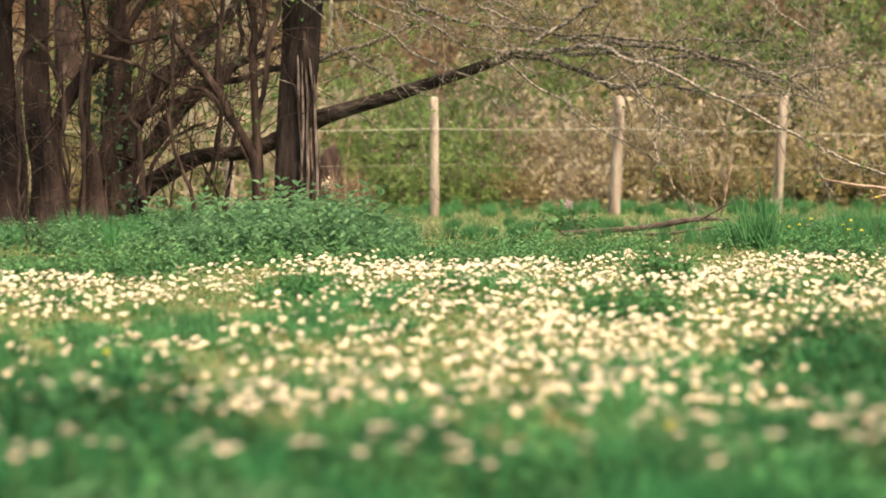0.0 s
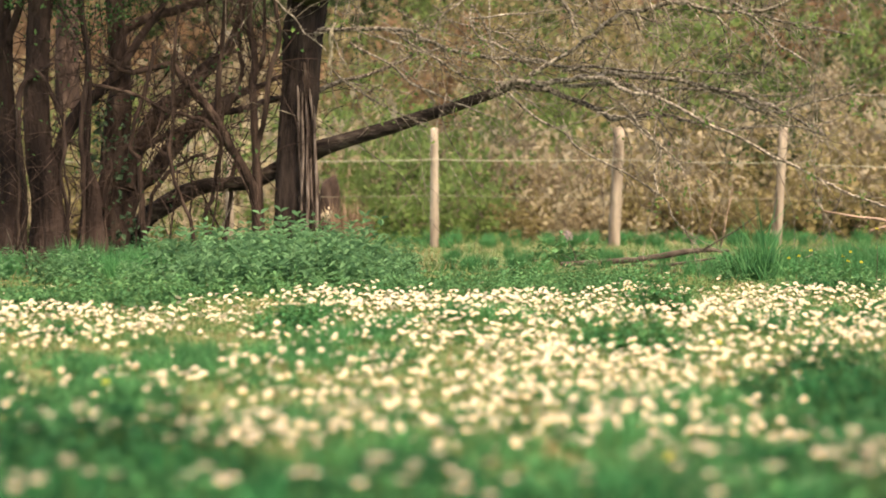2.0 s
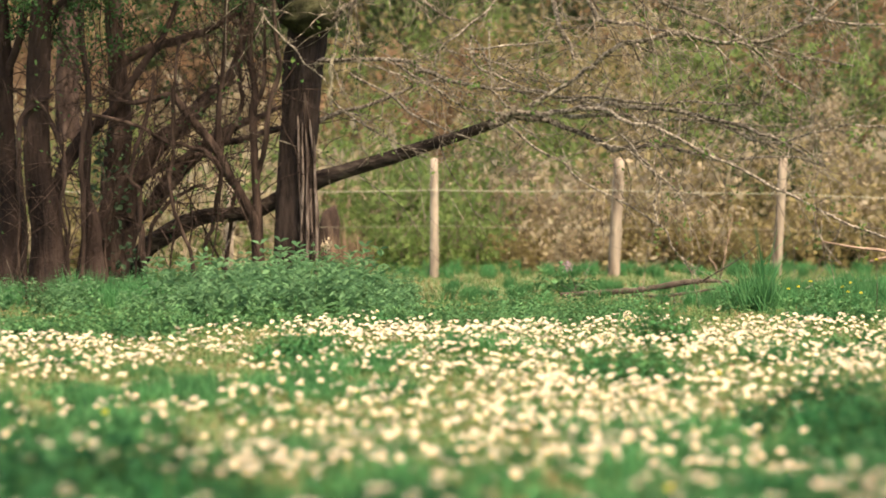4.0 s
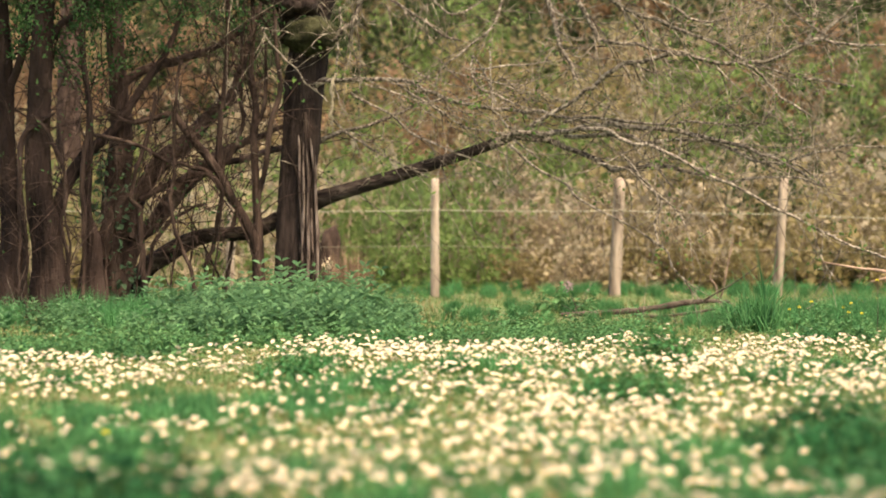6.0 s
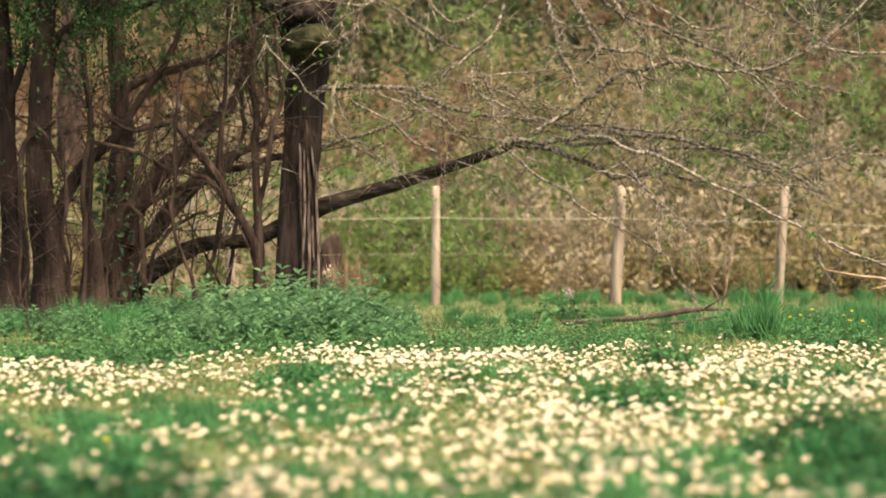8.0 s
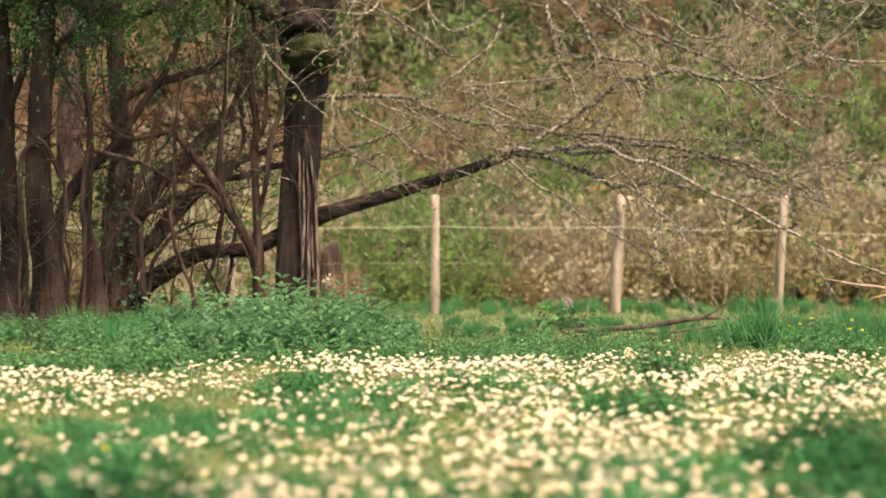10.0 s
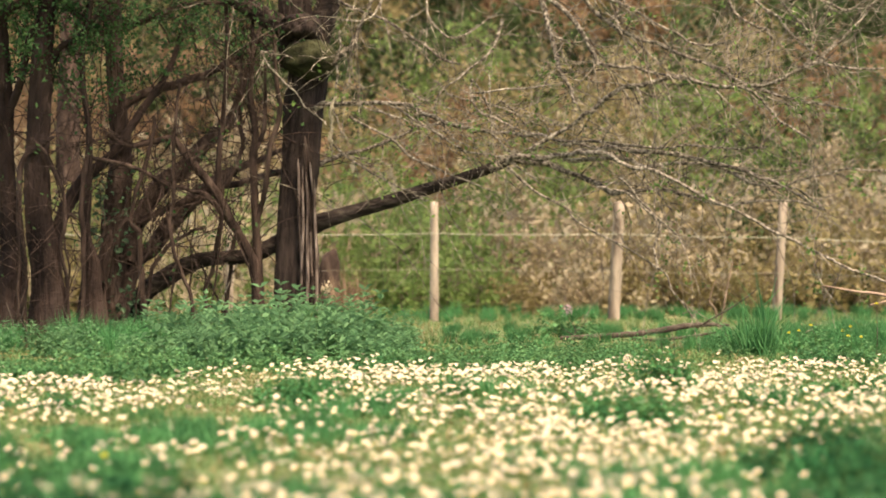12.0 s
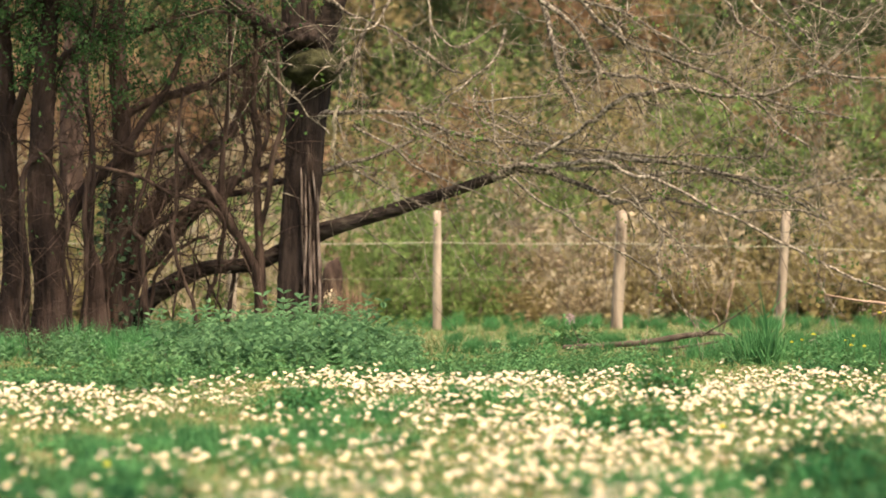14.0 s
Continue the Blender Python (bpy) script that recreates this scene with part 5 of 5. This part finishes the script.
for x, y in single:
    src = high[rng.integers(0, 3)] if y < 4.9 else kinds[rng.integers(0, 4)]
    m = Matrix.Translation((x, y, float(ground_z(x, y)))) @ Matrix.Rotation(rng.uniform(0, 6.28), 4, "Z") @ Matrix.Rotation(rng.normal() * .12, 4, "X")
    if src.get("used"):
        copy_thing(src, m)
    else:
        src["used"] = 1
        src.matrix_basis = m

# ---------------------------------------------------------------- small things
def stick(ob, name, pts, sides=8, mat=M_DEAD):
    v, f = tube(spline(pts, 7), sides, .12)
    return part(name, mesh_np(name, v, f, mat, True), ob)


log = thing("fallen_branch", "fallen brown dead branch lying in the grass", "branch", at=(1.4, 17.5, 0))
stick(log, "stem", [(-.5, 0, .03, .014), (-.25, .02, .04, .02), (0, 0, .055, .023), (.22, -.03, .08, .025), (.45, -.02, .12, .023), (.62, 0, .135, .017), (.8, .03, .13, .011)])
stick(log, "side_branch", [(.05, 0, .03, .014), (.25, -.08, .02, .013), (.5, -.12, .05, .011), (.68, -.1, .08, .008)])
stick(log, "side_branch", [(.55, 0, .11, .009), (.72, -.1, .22, .007), (.86, -.15, .31, .006), (1.0, -.2, .42, .004)])
stick(log, "side_branch", [(.72, .02, .12, .009), (.75, -.05, .27, .008), (.77, -.06, .4, .007), (.82, -.05, .62, .005)], 8, M_SNAPPED)
stick(log, "side_branch", [(.72, .02, .12, .008), (.68, -.04, .26, .007), (.64, -.05, .32, .006), (.69, -.06, .48, .004)], 8, M_SNAPPED)
dead = thing("dead_branch", "bare pale dead branch propped in the grass", "branch", at=(3.7, 15.2, 0))
stick(dead, "stem", [(.3, .1, -.02, .018), (-.1, .05, .2, .016), (-.55, 0, .34, .013), (-.78, 0, .40, .011), (-.95, 0, .42, .008), (-1.17, 0, .46, .005)], 8, M_SNAPPED)
stick(dead, "side_branch", [(-.62, 0, .36, .01), (-.72, -.04, .36, .009), (-.86, -.05, .33, .005)], 8, M_SNAPPED)


def dandelion(x, y, height, stalk=M_STALK, label="yellow dandelion on a green stalk"):
    ob = thing("dandelion", label, "flower", "dandelions", at=(x, y, float(ground_z(x, y))))
    v, f = tube(spline([(0, 0, -.01, .0025), (.006, 0, height * .5, .0023), (0, -.004, height, .002)], 5), 6)
    part("stalk", mesh_np("stalk", v, f, stalk, True), ob)
    k = 44
    a, e = rng.uniform(0, 6.28, k), rng.uniform(.1, 1.3, k)
    way = np.column_stack([np.cos(a) * np.cos(e), np.sin(a) * np.cos(e), np.sin(e)])
    v, f = leaves(np.tile([0, -.004, height], (k, 1)), way, rng.uniform(.011, .016, k), np.full(k, .006))
    part("flower_head", mesh_np("flower_head", v, f, M_YELLOW), ob)


for x, y, h in ((2.23, 14.7, .16), (2.31, 14.8, .17), (2.58, 14.7, .17), (2.61, 14.6, .2), (2.56, 14.4, .15), (2.66, 14.5, .14), (2.42, 15.0, .2), (.98, 8.1, .07), (-.95, 6.4, .07), (.45, 4.5, .09)):
    dandelion(x, y, h)
dandelion(2.72, 14.3, .36, M_DEAD, "yellow dandelion on a tall dark red stalk")

pale = thing("pale_flower", "pale pink flower spike over a leafy clump", "flower", at=(.985, 18.0, 0))
stick(pale, "stalk", [(0, 0, -.01, .004), (.01, 0, .15, .004), (0, 0, .25, .003)], 6, M_STALK)
k = 60
p = np.column_stack([rng.normal(size=k) * .018, rng.normal(size=k) * .018, rng.uniform(.2, .27, k)])
v, f = leaves(p, rng.normal(size=(k, 3)), rng.uniform(.012, .022, k), rng.uniform(.008, .014, k))
tagged(part("flower_head", mesh_np("flower_head", v, f, M_PINK), pale, "pale pink flower spike"), kind="stuff")
for dx, dy, s in ((-.03, .1, 1.9), (.06, .15, 1.7), (-.12, .2, 1.5), (.13, .05, 1.3), (0, -.05, .9)):
    put(lows[rng.integers(0, 4)], .985 + dx, 18 + dy, s)

weed = thing("seedling_weed", "leaning weed stalk with a pale yellow tip", "weed", at=(-.865, 14.2, 0))
stick(weed, "stalk", [(0, 0, -.02, .004), (.04, 0, .26, .004), (.09, 0, .38, .0035), (.14, 0, .455, .003)], 6, M_STALK)
k = 36
p = np.array([.14, 0, .45]) + rng.normal(size=(k, 3)) * .016
v, f = leaves(p, rng.normal(size=(k, 3)), rng.uniform(.02, .035, k), rng.uniform(.012, .02, k))
part("tip", mesh_np("tip", v, f, M_STRAW), weed, "pale yellow tip")
for x, y, h in ((-1.52, 12.4, .17), (-1.75, 12.6, .13), (1.35, 13.4, .2), (1.24, 13.0, .18), (-.62, 13.6, .14)):
    old = thing("dead_stalk", "dry red-brown dead plant stalk", "stalk", "dead stalks", at=(x, y, float(ground_z(x, y))))
    stick(old, "stem", [(0, 0, -.02, .003), (.012, 0, h * .5, .0028), (-.006, 0, h, .0018)], 6)

# dry twigs caught at the feet of the trees
for x, y, h in ((-2.98, 15.7, .34), (-2.9, 15.8, .22), (-2.62, 15.9, .3), (-1.62, 15.2, .3), (-1.55, 16.2, .42), (.98, 17.2, .2)):
    sprig = thing("dry_twig", "thin brown dry twig standing in the weeds", "twig", "dry twigs", at=(x, y, float(ground_z(x, y))))
    stick(sprig, "stem", [(0, 0, -.03, .005), (.02, 0, h * .5, .004), (-.03, 0, h, .0025)], 6, M_DEAD)
    stick(sprig, "side_twig", [(.02, 0, h * .45, .003), (.07, .01, h * .65, .0025), (.1, 0, h * .9, .002)], 6, M_DEAD)
    stick(sprig, "side_twig", [(.01, 0, h * .3, .003), (-.05, .01, h * .5, .0025), (-.09, 0, h * .6, .002)], 6, M_DEAD)

for x, y, s, a in ((-.57, 8.55, .055, .4), (-.47, 8.3, .04, 2.1), (-.3, 9.2, .045, 1.2), (.33, 13.0, .06, .2), (.5, 12.8, .05, 2.6), (1.2, 9.3, .045, 3.0)):
    curl = tagged(new("dead_leaf", mesh_np("dead_leaf", *leaves(np.zeros((1, 3)), np.array([[math.cos(a), math.sin(a), .25]]), np.array([s]), np.array([s * .6]), .35, np.array([[0, 0, 1.0]])), M_RUST)),
                  "curled red-brown dead leaf among the daisies", "leaf", "dead leaves")
    curl.location = (x, y, float(ground_z(x, y)) + .004)
